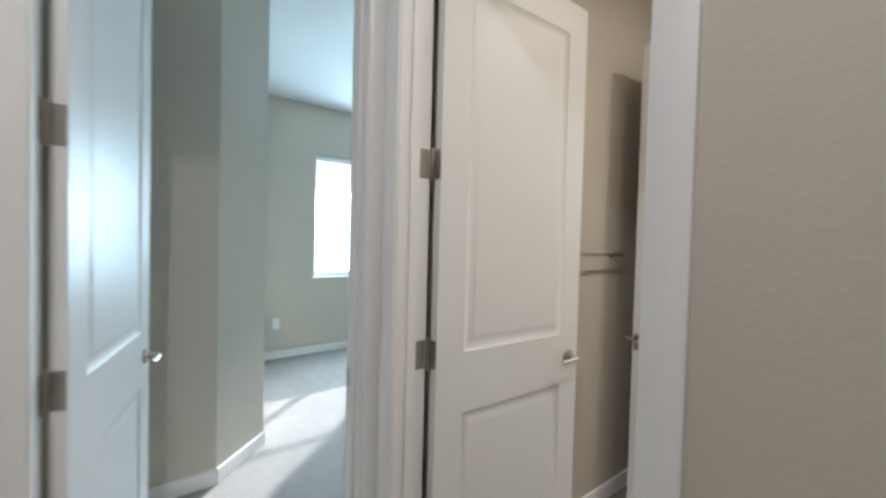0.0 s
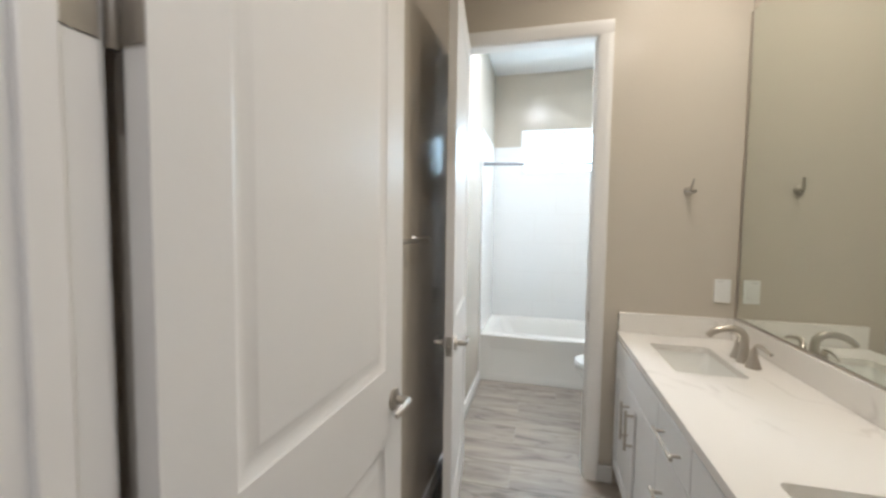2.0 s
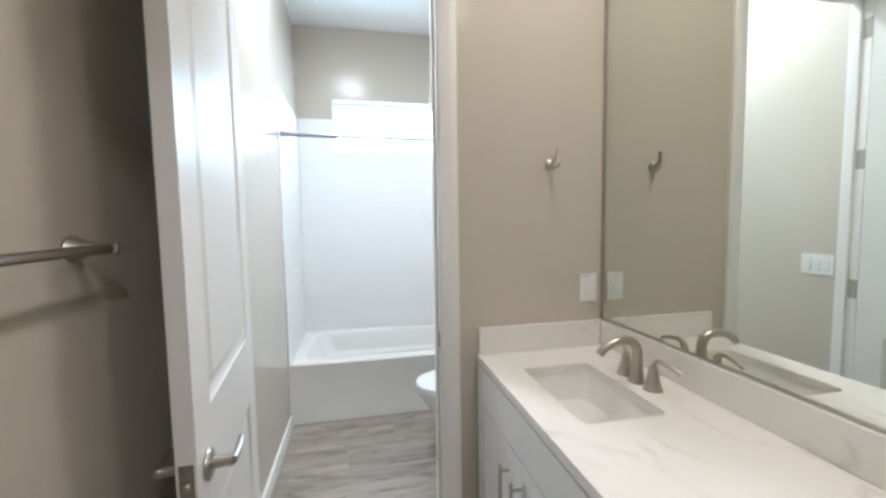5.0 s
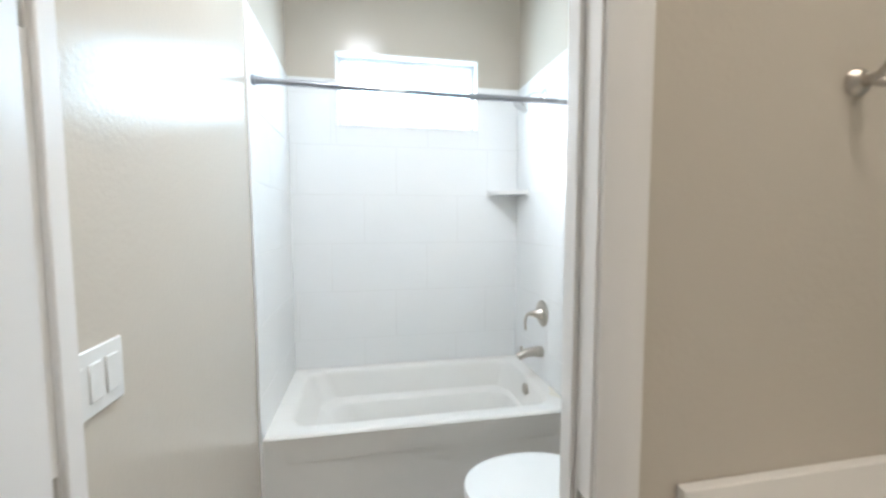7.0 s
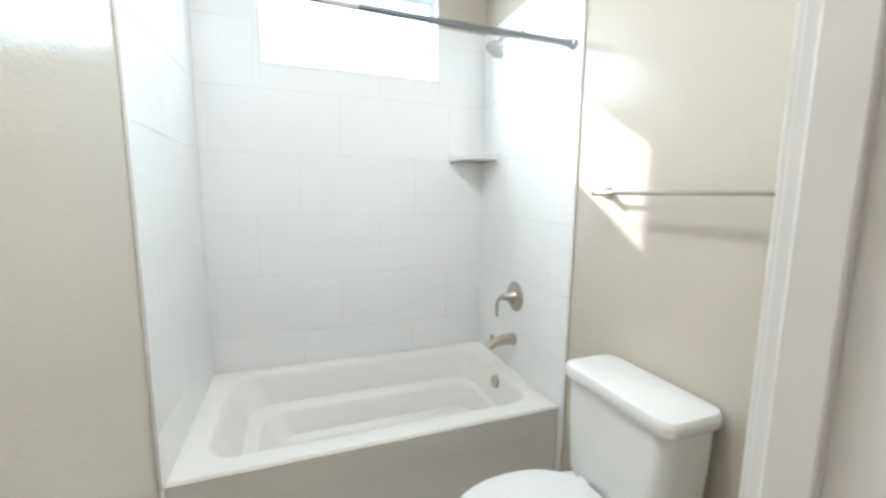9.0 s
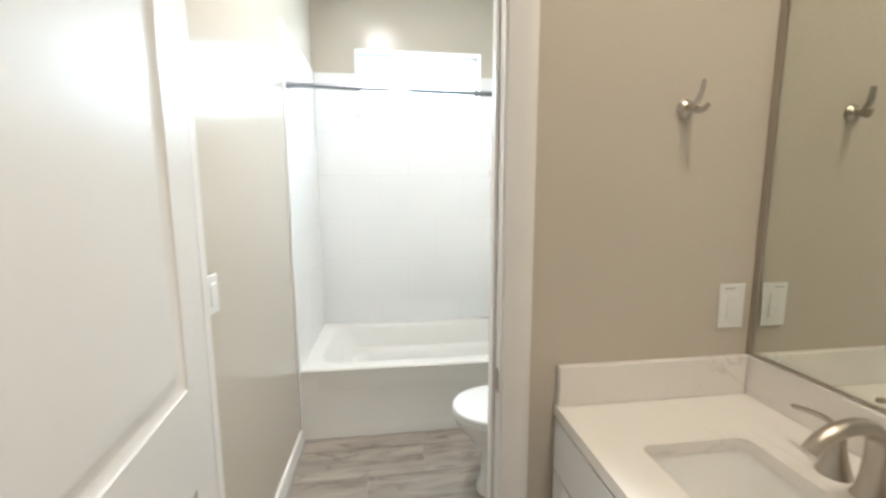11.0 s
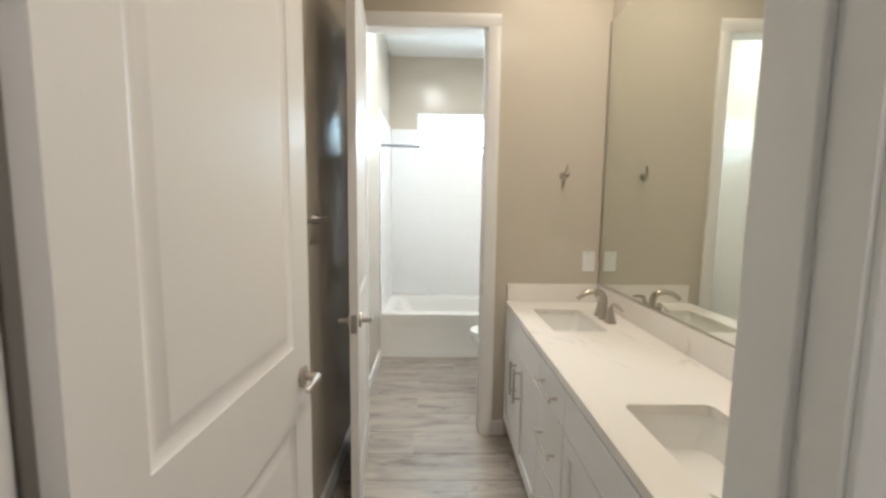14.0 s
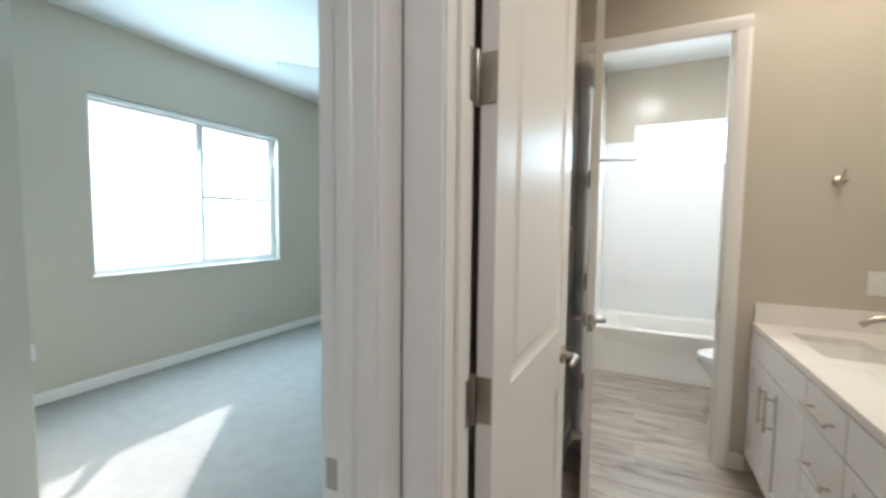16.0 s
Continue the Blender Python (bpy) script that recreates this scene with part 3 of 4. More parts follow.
counter = thing("countertop", pose(0, 0, 0), "white veined quartz countertop on the vanity", "countertop")
part("slab", counter_mesh(), QUARTZ, counter)
part("backsplash", boxes((XR - 0.020, XR - 0.001, YH1 + 0.002, YP0 - 0.002, CT, CT + 0.108), bevel=0.002), QUARTZ, counter)
part("side_splash", boxes((CX + 0.006, XR - 0.021, YP0 - 0.021, YP0 - 0.001, CT, CT + 0.108), bevel=0.002), QUARTZ, counter)


def basin(yc, hy):
    s = thing("sink", pose(0.541, yc, 0), "white rectangular undermount sink below the counter", "sink", "vanity sinks")
    rim = CT - 0.0305
    hx = 0.129
    bm = bmesh.new()
    rows = [(0.030, 0.0, 0.03), (0.004, 0.0, 0.026), (0.002, -0.004, 0.026), (-0.006, -0.050, 0.03), (-0.022, -0.093, 0.045), (-0.050, -0.106, 0.06), (-0.105, -0.112, 0.02)]
    rings = [round_rect(0, 0, hx + d, hy + d, r, rim + z) for d, z, r in rows]
    outer = [round_rect(0, 0, hx + 0.030, hy + 0.030, 0.03, rim - 0.012), round_rect(0, 0, hx + 0.010, hy + 0.010, 0.04, rim - 0.075), round_rect(0, 0, hx - 0.045, hy - 0.045, 0.06, rim - 0.124)]
    loft(bm, list(reversed(outer)) + rings)
    part("bowl", bm, PORCELAIN, s)
    part("drain", lathe(bmesh.new(), [(0.024, rim - 0.1125), (0.028, rim - 0.109), (0.020, rim - 0.107), (0.004, rim - 0.109)]), NICKEL, s, "brushed nickel drain")
    m = Matrix.Translation((-0.122, 0, rim - 0.045)) @ pose(0, 0, 0, 0, 90, 0)
    part("overflow_ring", lathe(bmesh.new(), [(0.006, -0.006), (0.011, 0.0), (0.011, 0.004), (0.005, 0.005)], m, 16), NICKEL, s, "small brushed nickel overflow ring")


for c, h in SINKS:
    basin(c, h)


def faucet(yc):
    f = thing("faucet", pose(0.733, yc, CT), "brushed nickel widespread faucet with two levers", "faucet", "vanity faucets")
    bm = bmesh.new()
    lathe(bm, [(0.028, 0), (0.027, 0.003), (0.023, 0.012), (0.0185, 0.040), (0.0165, 0.078)])
    pts = [Vector((0, 0, 0.070))] + bend((0, 0, 0.085), (0.004, 0, 0.142), (-0.052, 0, 0.143), 10) + bend((-0.060, 0, 0.143), (-0.112, 0, 0.140), (-0.140, 0, 0.104), 8)
    rad = [0.0165 - 0.0035 * k / (len(pts) - 1) for k in range(len(pts))]
    tube(bm, pts, rad, 18)
    part("spout", bm, NICKEL, f)
    for s in (-1, 1):
        bm = bmesh.new()
        y = s * 0.066
        lathe(bm, [(0.029, 0), (0.029, 0.003), (0.026, 0.010), (0.0185, 0.036), (0.0135, 0.060), (0.0125, 0.074), (0.006, 0.080)], Matrix.Translation((0.006, y, 0)))
        pts = bend((0.006, y, 0.072), (0.006, y + s * 0.004, 0.104), (0.010, y + s * 0.042, 0.098), 7) + bend((0.011, y + s * 0.048, 0.0972), (0.014, y + s * 0.076, 0.0925), (0.018, y + s * 0.100, 0.084), 5)
        tube(bm, pts, [0.0115 - 0.00035 * k for k in range(len(pts))], 12, 0.62)
        part("lever_handle", bm, NICKEL, f)
    return f


for c, h in SINKS:
    faucet(c + 0.008)

# mirror
mirror = thing("mirror", pose(XR, 0, 0), "large frameless vanity mirror on a thin channel", "mirror")
part("mirror_glass", boxes((-0.007, -0.001, YH1 + 0.04, YP0 - 0.022, CT + 0.118, 2.490)), MIRROR, mirror)
part("bottom_channel", boxes((-0.011, -0.001, YH1 + 0.04, YP0 - 0.022, CT + 0.109, CT + 0.117), bevel=0.001), NICKEL, mirror, "thin nickel channel")
part("edge_trim", boxes((-0.011, -0.001, YP0 - 0.0215, YP0 - 0.001, CT + 0.110, 2.490), bevel=0.001), NICKEL, mirror, "thin dark edge strip")


def ceiling_lamp(name, x, y, label):
    c = thing(name, pose(x, y, TOP), label, "ceiling lamp", "recessed ceiling lamps")
    part("trim_ring", lathe(bmesh.new(), [(0.092, -0.001), (0.094, -0.005), (0.086, -0.009), (0.072, -0.010), (0.070, -0.001)]), TRIM, c)
    part("diffuser", lathe(bmesh.new(), [(0.069, -0.001), (0.069, -0.006), (0.030, -0.008)]), LIT, c, "glowing round diffuser")


ceiling_lamp("recessed_lamp", -0.20, 3.05, "white round recessed lamp before the toilet")
for ly in (0.85, 1.78):
    ceiling_lamp("recessed_lamp", 0.54, ly, "white round recessed lamp above the vanity")
ceiling_lamp("recessed_lamp", 0.55, -0.75, "white round recessed lamp in the hall ceiling")


# ---- wall fittings ----
def towel_bar(m, length, label):
    """Along local x between two posts; the wall is the plane y = 0 and the room lies along +y."""
    t = thing("towel_bar", m, label, "towel bar", "towel bars")
    part("bar", tube(bmesh.new(), [(0.012, 0.066, 0), (length - 0.012, 0.066, 0)], 0.008, 14), NICKEL, t)
    for x in (0, length):
        bm = lathe(bmesh.new(), [(0.022, 0.0005), (0.023, 0.004), (0.020, 0.010), (0.013, 0.030), (0.011, 0.062), (0.012, 0.074), (0.008, 0.078)], Matrix.Translation((x, 0, 0)) @ pose(0, 0, 0, -90), 20)
        part("post", bm, NICKEL, t)


towel_bar(pose(XL, 1.675, 1.366, 0, 0, -90), 0.61, "brushed nickel towel bar on the greige wall")
towel_bar(pose(XR, 2.845, 1.375, 0, 0, 90), 0.61, "brushed nickel towel bar above the toilet")

hook = thing("robe_hook", pose(0.615, YP0, 1.62), "brushed nickel double robe hook on the wall", "robe hook")
part("rosette", lathe(bmesh.new(), [(0.023, 0.0005), (0.024, 0.004), (0.021, 0.009), (0.011, 0.014), (0.010, 0.030)], pose(0, 0, 0, 90), 20), NICKEL, hook)
part("upper_prong", tube(bmesh.new(), bend((0, -0.026, 0.0), (0.003, -0.046, 0.010), (0.009, -0.050, 0.058), 6), [0.010, 0.0095, 0.009, 0.0085, 0.008, 0.0075, 0.007], 10, 0.7), NICKEL, hook)
part("lower_prong", tube(bmesh.new(), bend((0, -0.026, -0.002), (0.010, -0.046, -0.022), (0.018, -0.058, 0.002), 6), [0.010, 0.0095, 0.009, 0.0085, 0.008, 0.0075, 0.007], 10, 0.7), NICKEL, hook)


def wall_plate(name, m, w, h, label, category):
    """A cover plate on the plane y = 0 that looks along -y."""
    t = thing(name, m, label, category)
    part("cover_plate", boxes((-w / 2, w / 2, -0.006, -0.0005, -h / 2, h / 2), bevel=0.002), PLASTIC, t)
    return t


out = wall_plate("outlet", pose(0.793, YP0, 1.108), 0.076, 0.122, "white outlet cover with a small label strip", "outlet")
part("receptacle", boxes((-0.017, 0.017, -0.0095, -0.0055, -0.034, 0.034), bevel=0.0015), PLASTIC, out)
for z in (-0.020, 0.012):
    for x in (-0.006, 0.006):
        part("slot", boxes((x - 0.001, x + 0.001, -0.0102, -0.009, z, z + 0.008)), GROUT, out)
part("label_strip", boxes((-0.026, 0.004, -0.0072, -0.0058, 0.047, 0.0495)), GREYSLOT, out, "small dark printed strip")
sw = wall_plate("light_switch", pose(XL, 2.622, 1.120, 0, 0, 90), 0.166, 0.116, "white triple rocker switch on the wall", "light switch")
for x in (-0.046, 0, 0.046):
    r = boxes((x - 0.017, x + 0.017, -0.0095, -0.0055, -0.034, 0.034), bevel=0.002)
    part("rocker", r, PLASTIC, sw)
bo = wall_plate("outlet", pose(XW, 0.925, 0.405, 0, 0, 90), 0.076, 0.122, "white outlet cover low on the bedroom wall", "outlet")
for z in (-0.020, 0.020):
    part("receptacle", boxes((-0.016, 0.016, -0.008, -0.0055, z - 0.014, z + 0.014), bevel=0.002), PLASTIC, bo)


ds = thing("door_stop", pose(XL + 0.0135, 2.325, 0.036), "small dark rigid door stop on the baseboard", "door stop")
part("stem", lathe(bmesh.new(), [(0.011, 0.0), (0.010, 0.004), (0.005, 0.008), (0.005, 0.062)], pose(0, 0, 0, 0, 90), 14), STEEL, ds)
part("rubber_tip", lathe(bmesh.new(), [(0.008, 0.060), (0.009, 0.064), (0.009, 0.074), (0.006, 0.077)], pose(0, 0, 0, 0, 90), 14), DARKSLOT, ds, "dark rubber tip")


# ---- bathtub ----
TZ, TY0 = 0.430, 3.672


def bathtub():
    t = thing("bathtub", pose((XL + XR) / 2, 0, 0), "white alcove bathtub with a recessed apron", "bathtub")
    hx = (XR - XL) / 2 - 0.001
    y0, y1 = TY0, YB - 0.001
    bm = bmesh.new()
    cy, hy = (y0 + y1) / 2, (y1 - y0) / 2

    def ring(ins_l, ins_r, ins_f, ins_b, r, z):
        return round_rect((ins_l - ins_r) / 2, cy + (ins_f - ins_b) / 2, hx - (ins_l + ins_r) / 2, hy - (ins_f + ins_b) / 2, r, z, 8)

    rings = [
        ring(0, 0, 0.008, 0, 0.004, 0.30), ring(0, 0, 0.003, 0, 0.004, TZ - 0.034), ring(0, 0, 0.0, 0, 0.006, TZ - 0.010), ring(0.004, 0.004, 0.008, 0.004, 0.01, TZ),
        ring(0.085, 0.075, 0.085, 0.055, 0.10, TZ), ring(0.096, 0.083, 0.094, 0.063, 0.10, TZ - 0.006), ring(0.112, 0.092, 0.103, 0.072, 0.11, TZ - 0.030),
        ring(0.170, 0.108, 0.118, 0.088, 0.12, TZ - 0.170), ring(0.178, 0.112, 0.124, 0.098, 0.12, TZ - 0.180), ring(0.225, 0.135, 0.150, 0.142, 0.11, TZ - 0.188),
        ring(0.240, 0.142, 0.158, 0.150, 0.11, TZ - 0.198), ring(0.300, 0.160, 0.175, 0.168, 0.11, TZ - 0.315), ring(0.335, 0.185, 0.200, 0.195, 0.10, TZ - 0.340), ring(0.45, 0.32, 0.30, 0.29, 0.06, TZ - 0.348),
    ]
    loft(bm, rings, cap0=False)
    part("basin", bm, TUBWHITE, t)
    ap = bmesh.new()
    z1 = TZ - 0.030

    def rr(ins, ztop, zbot, r, y):
        return [(p[0], y, p[1]) for p in [(q[0], q[1]) for q in round_rect(0, (ztop + zbot) / 2, hx - ins, (ztop - zbot) / 2, r, 0, 8)]]

    outer = rr(0.0, z1, 0.004, 0.003, y0 + 0.004)
    rim1 = rr(0.085, z1 - 0.006, 0.058, 0.050, y0 + 0.004)
    rim2 = rr(0.115, z1 - 0.022, 0.074, 0.040, y0 + 0.010)
    back = rr(0.0, z1, 0.004, 0.003, y0 + 0.035)
    loft(ap, [back, outer, rim1, rim2])
    part("apron", ap, TUBWHITE, t)
    stain = [(hx - 0.022 - 0.045 * (0.6 + 0.4 * math.sin(5.1 * k)) * math.sin(math.pi * k / 9), y0 + 0.10 + 0.020 * k, TZ + 0.0006) for k in range(10)]
    edge = [(hx - 0.012, y0 + 0.10 + 0.020 * k, TZ + 0.0006) for k in range(9, -1, -1)]
    smear = bmesh.new()
    smear.faces.new([smear.verts.new(p) for p in stain + edge])
    part("caulk_smear", smear, CAULK, t, "yellowed caulk smear on the rim")
    m = Matrix.Translation((hx - 0.098, 4.095, 0.365)) @ pose(0, 0, 0, 0, -84, 0)
    part("overflow_plate", lathe(bmesh.new(), [(0.033, 0.0), (0.034, 0.008), (0.031, 0.013), (0.012, 0.014)], m, 28), NICKEL, t, "round brushed nickel overflow plate")
    return t


bathtub()
SX = XR - 0.010                  # tiled face of the plumbing wall
vv = thing("shower_valve", pose(SX, 4.070, 0.835), "brushed nickel shower valve with a curved lever", "shower valve")
part("escutcheon", lathe(bmesh.new(), [(0.078, 0.0005), (0.079, 0.004), (0.072, 0.010), (0.040, 0.014)], pose(0, 0, 0, 0, -90), 32), NICKEL, vv)
part("cone", lathe(bmesh.new(), [(0.040, 0.012), (0.030, 0.030), (0.018, 0.060), (0.014, 0.078), (0.008, 0.082)], pose(0, 0, 0, 0, -90), 28), NICKEL, vv)
part("lever_handle", tube(bmesh.new(), bend((-0.070, 0, 0.004), (-0.125, 0.0, 0.004), (-0.108, -0.006, -0.095), 10), [0.010] * 4 + [0.009] * 4 + [0.008] * 3, 12, 0.7), NICKEL, vv)
sp = thing("tub_spout", pose(SX, 4.075, 0.600), "brushed nickel tub spout with a diverter knob", "tub spout")
pts = [Vector((0, 0, 0)), Vector((-0.02, 0, 0.0))] + bend((-0.04, 0, 0.001), (-0.11, 0, 0.002), (-0.150, 0, -0.028), 7)
part("spout", tube(bmesh.new(), pts, [0.033, 0.033, 0.031, 0.029, 0.027, 0.026, 0.025, 0.025, 0.024, 0.023], 20), NICKEL, sp)
part("diverter_knob", lathe(bmesh.new(), [(0.005, 0.0), (0.005, 0.018), (0.010, 0.020), (0.010, 0.028), (0.006, 0.031)], Matrix.Translation((-0.130, 0, 0.008)), 14), NICKEL, sp)
sh = thing("shower", pose(SX, 4.090, 2.130), "chrome shower head on a short bent arm", "shower")
part("flange", lathe(bmesh.new(), [(0.030, 0.0005), (0.028, 0.006), (0.014, 0.010)], pose(0, 0, 0, 0, -90), 24), CHROME, sh)
part("arm", tube(bmesh.new(), bend((0, 0, 0), (-0.07, 0, 0.012), (-0.115, 0, -0.035), 8), 0.0095, 12), CHROME, sh)
m = Matrix.Translation((-0.112, 0, -0.030)) @ pose(0, 0, 0, 0, -145, 0)
part("head", lathe(bmesh.new(), [(0.013, -0.006), (0.015, 0.012), (0.022, 0.022), (0.045, 0.046), (0.052, 0.058), (0.050, 0.064), (0.046, 0.062)], m, 28), CHROME, sh)
cs = thing("corner_shelf", pose(SX, YB - 0.010, 1.560), "white ceramic corner shelf in the tub surround", "shelf")
bm = bmesh.new()
arc = [(0, 0)] + [(-0.205 * math.cos(radians(a)), -0.205 * math.sin(radians(a))) for a in range(0, 91, 9)]
loft(bm, [[(x, y, 0.0) for x, y in arc], [(x, y, 0.022) for x, y in arc]])
part("shelf_plate", bm, PORCELAIN, cs)
part("shelf_lip", tube(bmesh.new(), [(x, y, 0.022) for x, y in arc[1:]], 0.004, 8), PORCELAIN, cs)
for x0, x1, ya, yb in ((-0.214, -0.200, -0.014, -0.001), (-0.014, -0.001, -0.214, -0.200)):
    part("end_block", boxes((x0, x1, ya, yb, -0.012, 0.040), bevel=0.003), PORCELAIN, cs)
rod = thing("shower_rod", pose(0, 3.690, 1.965), "grey telescoping shower rod across the tub", "shower rod")
part("outer_tube", tube(bmesh.new(), [(XL + 0.03, 0, 0.016), (-0.20, 0, 0.008)], 0.0135, 16), RODMETAL, rod)
part("inner_tube", tube(bmesh.new(), [(-0.20, 0, 0.008), (0.30, 0, 0)], 0.0115, 16), RODMETAL, rod)
part("outer_tube", tube(bmesh.new(), [(0.30, 0, 0), (XR - 0.03, 0, 0)], 0.0135, 16), RODMETAL, rod)
part("paper_label", lathe(bmesh.new(), [(0.0122, -0.115), (0.0125, -0.114), (0.0125, 0.0), (0.0122, 0.001)], pose(0, 0, 0.005, 0, 90.9), 20), PLASTIC, rod, "white paper label round the rod")
for x, s, z in ((XL + 0.0105, 1, 0.016), (XR - 0.0105, -1, 0)):
    part("end_cap", tube(bmesh.new(), [(x, 0, z), (x + s * 0.012, 0, z), (x + s * 0.016, 0, z), (x + s * 0.045, 0, z)], [0.021, 0.021, 0.017, 0.016], 18), RODMETAL, rod, "grey rubber end cap")


# ---- toilet ----
def egg(x0, x1, hw, z, n=40):
    """An elongated outline from the front x0 to the back x1."""
    out = []
    c, h = (x0 + x1) / 2, (x1 - x0) / 2
    for k in range(n):
        a = 2 * math.pi * k / n
        ca, sa = math.cos(a), math.sin(a)
        p = 0.80 if ca > 0 else 1.0
        out.append((c + h * math.copysign(abs(ca) ** p, ca), hw * math.copysign(abs(sa) ** (0.86 if ca > 0 else 0.95), sa), z))
    return out


def toilet():
    t = thing("toilet", pose(XR, 3.165, 0), "white two-piece toilet with its lid closed", "toilet")
    tank = bmesh.new()
    loft(tank, [round_rect(-0.118, 0, 0.085, 0.165, 0.05, 0.395), round_rect(-0.118, 0, 0.097, 0.195, 0.05, 0.43), round_rect(-0.116, 0, 0.099, 0.204, 0.045, 0.62), round_rect(-0.116, 0, 0.100, 0.207, 0.045, 0.7455)])
    part("tank", tank, PORCELAIN, t)
    lid = bmesh.new()
    loft(lid, [round_rect(-0.118, 0, 0.106, 0.214, 0.045, 0.746), round_rect(-0.118, 0, 0.111, 0.219, 0.045, 0.754), round_rect(-0.118, 0, 0.112, 0.220, 0.045, 0.780), round_rect(-0.118, 0, 0.106, 0.214, 0.042, 0.791), round_rect(-0.118, 0, 0.088, 0.198, 0.03, 0.795)])
    part("tank_lid", lid, PORCELAIN, t)
    bowl = bmesh.new()
    loft(bowl, [egg(-0.60, -0.16, 0.105, 0.0), egg(-0.60, -0.15, 0.108, 0.03), egg(-0.58, -0.14, 0.100, 0.10), egg(-0.585, -0.11, 0.105, 0.20), egg(-0.645, -0.07, 0.140, 0.29), egg(-0.700, -0.03, 0.176, 0.36), egg(-0.712, -0.025, 0.184, 0.390), egg(-0.708, -0.03, 0.180, 0.400)])
    part("bowl", bowl, PORCELAIN, t)
    seat = bmesh.new()
    loft(seat, [egg(-0.708, -0.235, 0.178, 0.401), egg(-0.716, -0.23, 0.186, 0.405), egg(-0.716, -0.23, 0.186, 0.416), egg(-0.710, -0.235, 0.180, 0.420)])
    part("seat", seat, PLASTIC, t)
    cover = bmesh.new()
    loft(cover, [egg(-0.710, -0.225, 0.181, 0.4225), egg(-0.717, -0.22, 0.187, 0.428), egg(-0.714, -0.223, 0.184, 0.438), egg(-0.690, -0.25, 0.165, 0.446), egg(-0.60, -0.34, 0.10, 0.450)])
    part("seat_cover", cover, PLASTIC, t)
    for y in (-0.075, 0.075):
        part("seat_hinge", boxes((-0.245, -0.215, y - 0.022, y + 0.022, 0.400, 0.438), bevel=0.006), PLASTIC, t)
        part("bolt_cap", lathe(bmesh.new(), [(0.013, 0.0), (0.012, 0.012), (0.006, 0.017)], Matrix.Translation((-0.32, y * 1.55, 0.026)), 14), PLASTIC, t)
    return t


toilet()


# ---- bedroom ceiling fan ----
def ceiling_fan(x, y):
    f = thing("ceiling_fan", pose(x, y, 2.980), "white ceiling fan with flat blades at rest", "ceiling fan")
    part("canopy", lathe(bmesh.new(), [(0.065, 0), (0.064, -0.03), (0.030, -0.06)], seg=24), VINYL, f)
    part("downrod", tube(bmesh.new(), [(0, 0, -0.05), (0, 0, -0.24)], 0.012, 12), VINYL, f)
    part("motor", lathe(bmesh.new(), [(0.04, -0.22), (0.11, -0.25), (0.12, -0.31), (0.10, -0.36), (0.05, -0.38)], seg=32), VINYL, f)
    for k in range(5):
        a = radians(72 * k + 231)
        r = Matrix.Rotation(a, 4, "Z") @ Matrix.Translation((0, 0, -0.335)) @ Matrix.Rotation(radians(10), 4, "X")
        bm = box(bmesh.new(), 0.16, 0.68, -0.062, 0.062, -0.004, 0.004, 0.003, 1)
        box(bm, 0.08, 0.22, -0.018, 0.018, 0.004, 0.010)
        bmesh.ops.transform(bm, matrix=r, verts=bm.verts)
        part("blade", bm, VINYL, f)


ceiling_fan(-2.55, 2.60)

# ---- tub surround tiles: children of one backing each ----
TT = 0.010                       # tile face stands this far off the wall


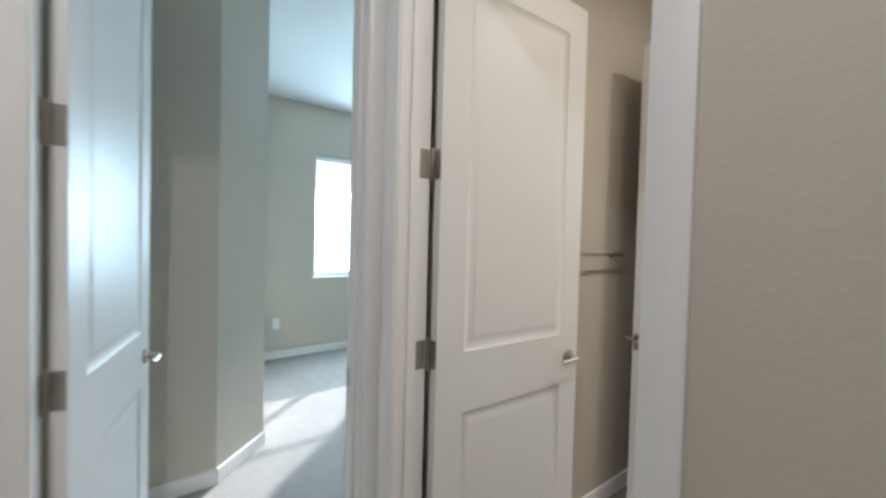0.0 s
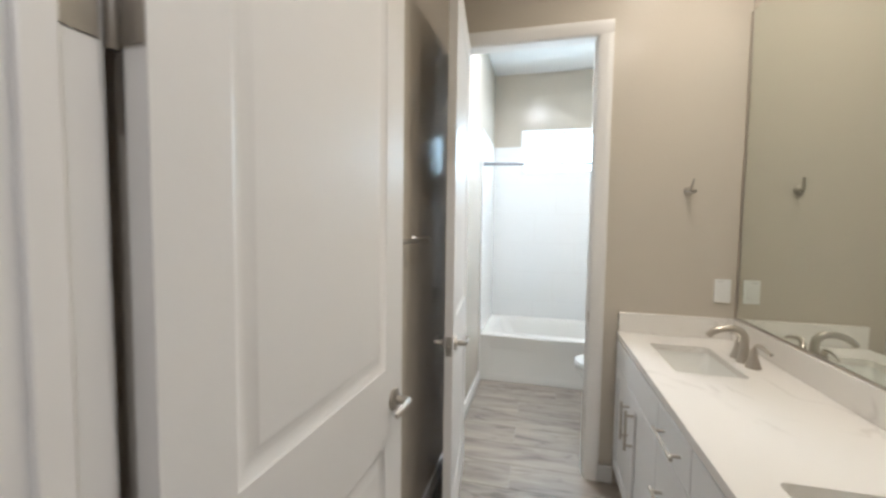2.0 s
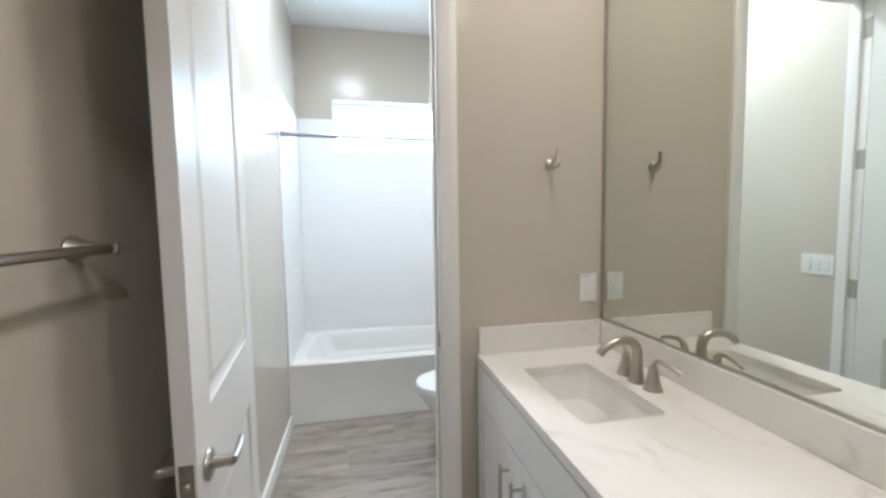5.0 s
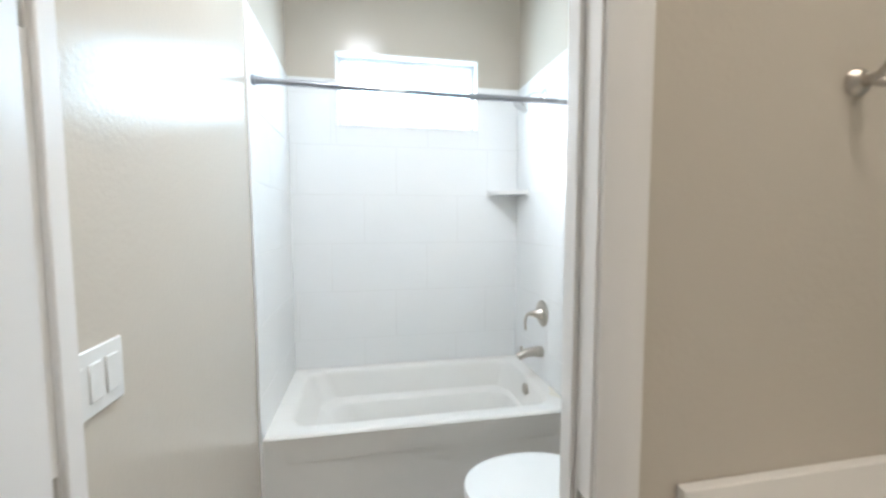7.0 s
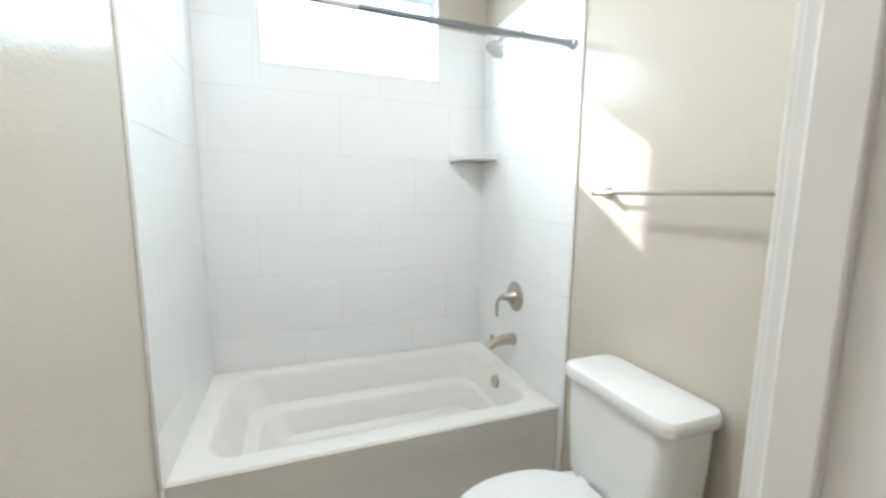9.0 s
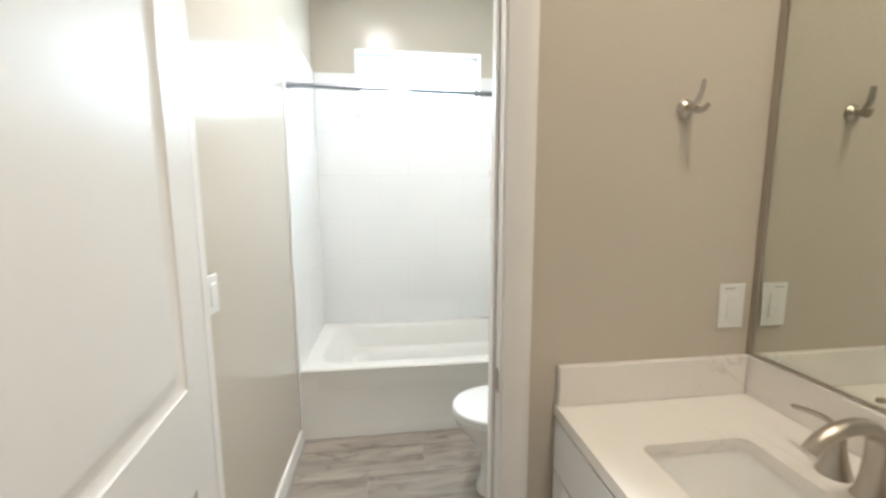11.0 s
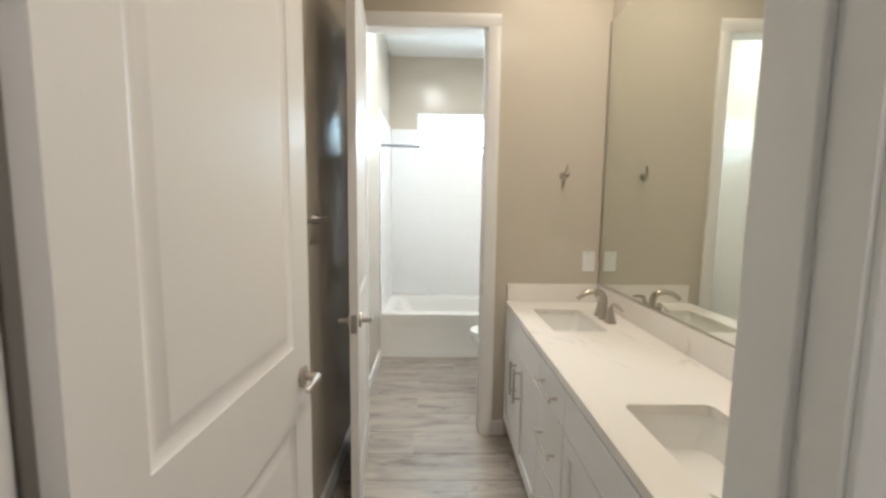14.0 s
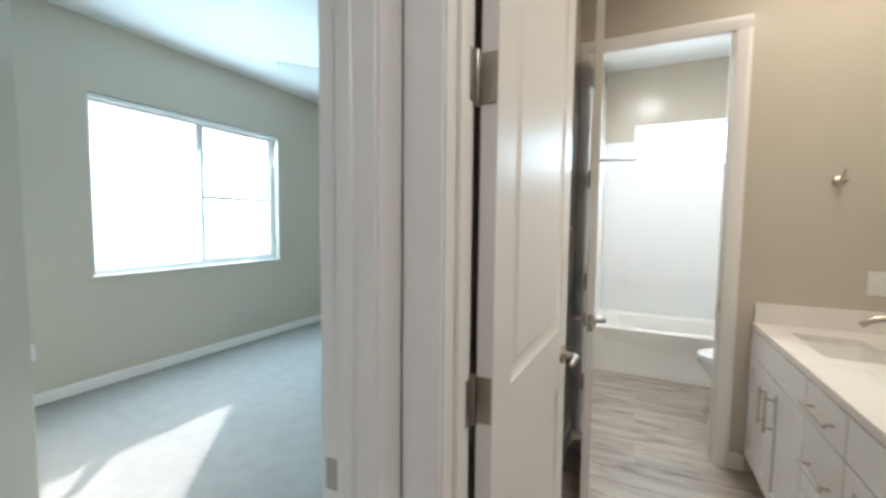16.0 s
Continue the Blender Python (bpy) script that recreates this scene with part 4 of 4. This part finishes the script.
def tile_field(name, m, width, z0, z1, first, step, holes, label):
    """Running-bond tiles on the plane y = 0, towards -y; local x runs from 0 to width."""
    base = thing(name, m, label, "tile surround", "", "structure")
    parts_bm = bmesh.new()
    z = 0.618 - 0.3135
    k = 0
    cuts = []
    while z < z1:
        za, zb = max(z, z0), min(z + 0.3135, z1)
        j = first + step * k
        xs = sorted({0.0, width, *[j + 0.62 * q for q in range(-6, 7) if 0.012 < j + 0.62 * q < width - 0.012]})
        for xa, xb in zip(xs, xs[1:]):
            cuts.append((xa, xb, za, zb))
        z += 0.3135
        k += 1
    done = []
    for c in cuts:
        todo = [c]
        for hx0, hx1, hz0, hz1 in holes:
            nxt = []
            for xa, xb, za, zb in todo:
                if xb <= hx0 or xa >= hx1 or zb <= hz0 or za >= hz1:
                    nxt.append((xa, xb, za, zb))
                    continue
                if xa < hx0:
                    nxt.append((xa, hx0, za, zb))
                if xb > hx1:
                    nxt.append((hx1, xb, za, zb))
                if za < hz0:
                    nxt.append((max(xa, hx0), min(xb, hx1), za, hz0))
                if zb > hz1:
                    nxt.append((max(xa, hx0), min(xb, hx1), hz1, zb))
            todo = nxt
        done += todo
    for xa, xb, za, zb in done:
        if xb - xa < 0.01 or zb - za < 0.01:
            continue
        part("tile", boxes((xa + 0.001, xb - 0.001, -TT, -0.004, za + 0.001, zb - 0.001), bevel=0.0008), TILE, base)
        box(parts_bm, xa, xb, -0.0085, -0.0005, za, zb)
    part("grout", parts_bm, GROUT, base, "pale grout in the joints")
    return base


# back wall, with the transom window let into it; plumbing wall; opposite wall
tile_field("tile_wall_back", pose(XL, YB, 0), XR - XL, TZ + 0.001, 2.280, 0.42 - XL - 0.62, 0.21, [(WX0 - XL - 0.002, WX1 - XL + 0.002, WZ0 - 0.002, WZ1 + 0.002)], "white glazed rectangular tiles behind the bathtub")
tile_field("tile_wall_east", pose(XR, YB - TT, 0, 0, 0, -90), YB - TT - 3.645, TZ + 0.001, 2.280, 0.30, 0.21, [], "white glazed rectangular tiles on the plumbing wall")
tile_field("tile_wall_west", pose(XL, 3.645, 0, 0, 0, 90), YB - TT - 3.645, TZ + 0.001, 2.280, 0.55, -0.21, [], "white glazed rectangular tiles at the tub's end")
for x, s in ((XR, -1), (XL, 1)):
    solid("trim", boxes((min(x, x + s * 0.011), max(x, x + s * 0.011), 3.634, 3.6445, TZ + 0.001, 2.285), bevel=0.002), TILE, "white bullnose edge of the tiles", "tile trim")
    solid("trim", boxes((min(x, x + s * 0.009), max(x, x + s * 0.009), 3.6355, TY0 - 0.001, 0.093, TZ), bevel=0.002), TRIM, "white caulked edge beside the bathtub", "trim")

# ---- floor planks ----
ROW = 0.2286
row0 = 3.555
y = row0 + ROW
joints = (0.033, -0.258, 0.60, -0.258, 0.40, -0.255, 0.30, 0.022)
k = -1
while y > 0.34:
    ya, yb = max(y - ROW, 0.345), min(y, 3.695)
    xj = joints[(k + 8) % 8] if k >= 0 else 0.45
    xs = [XL + 0.002, xj, XR - 0.002]
    for xa, xb in zip(xs, xs[1:]):
        if yb - ya > 0.01:
            part("plank", boxes((xa + 0.0012, xb - 0.0012, ya + 0.0012, yb - 0.0012, -0.0034, 0.0), bevel=0.0008), PLANK, bath_floor)
    y -= ROW
    k += 1
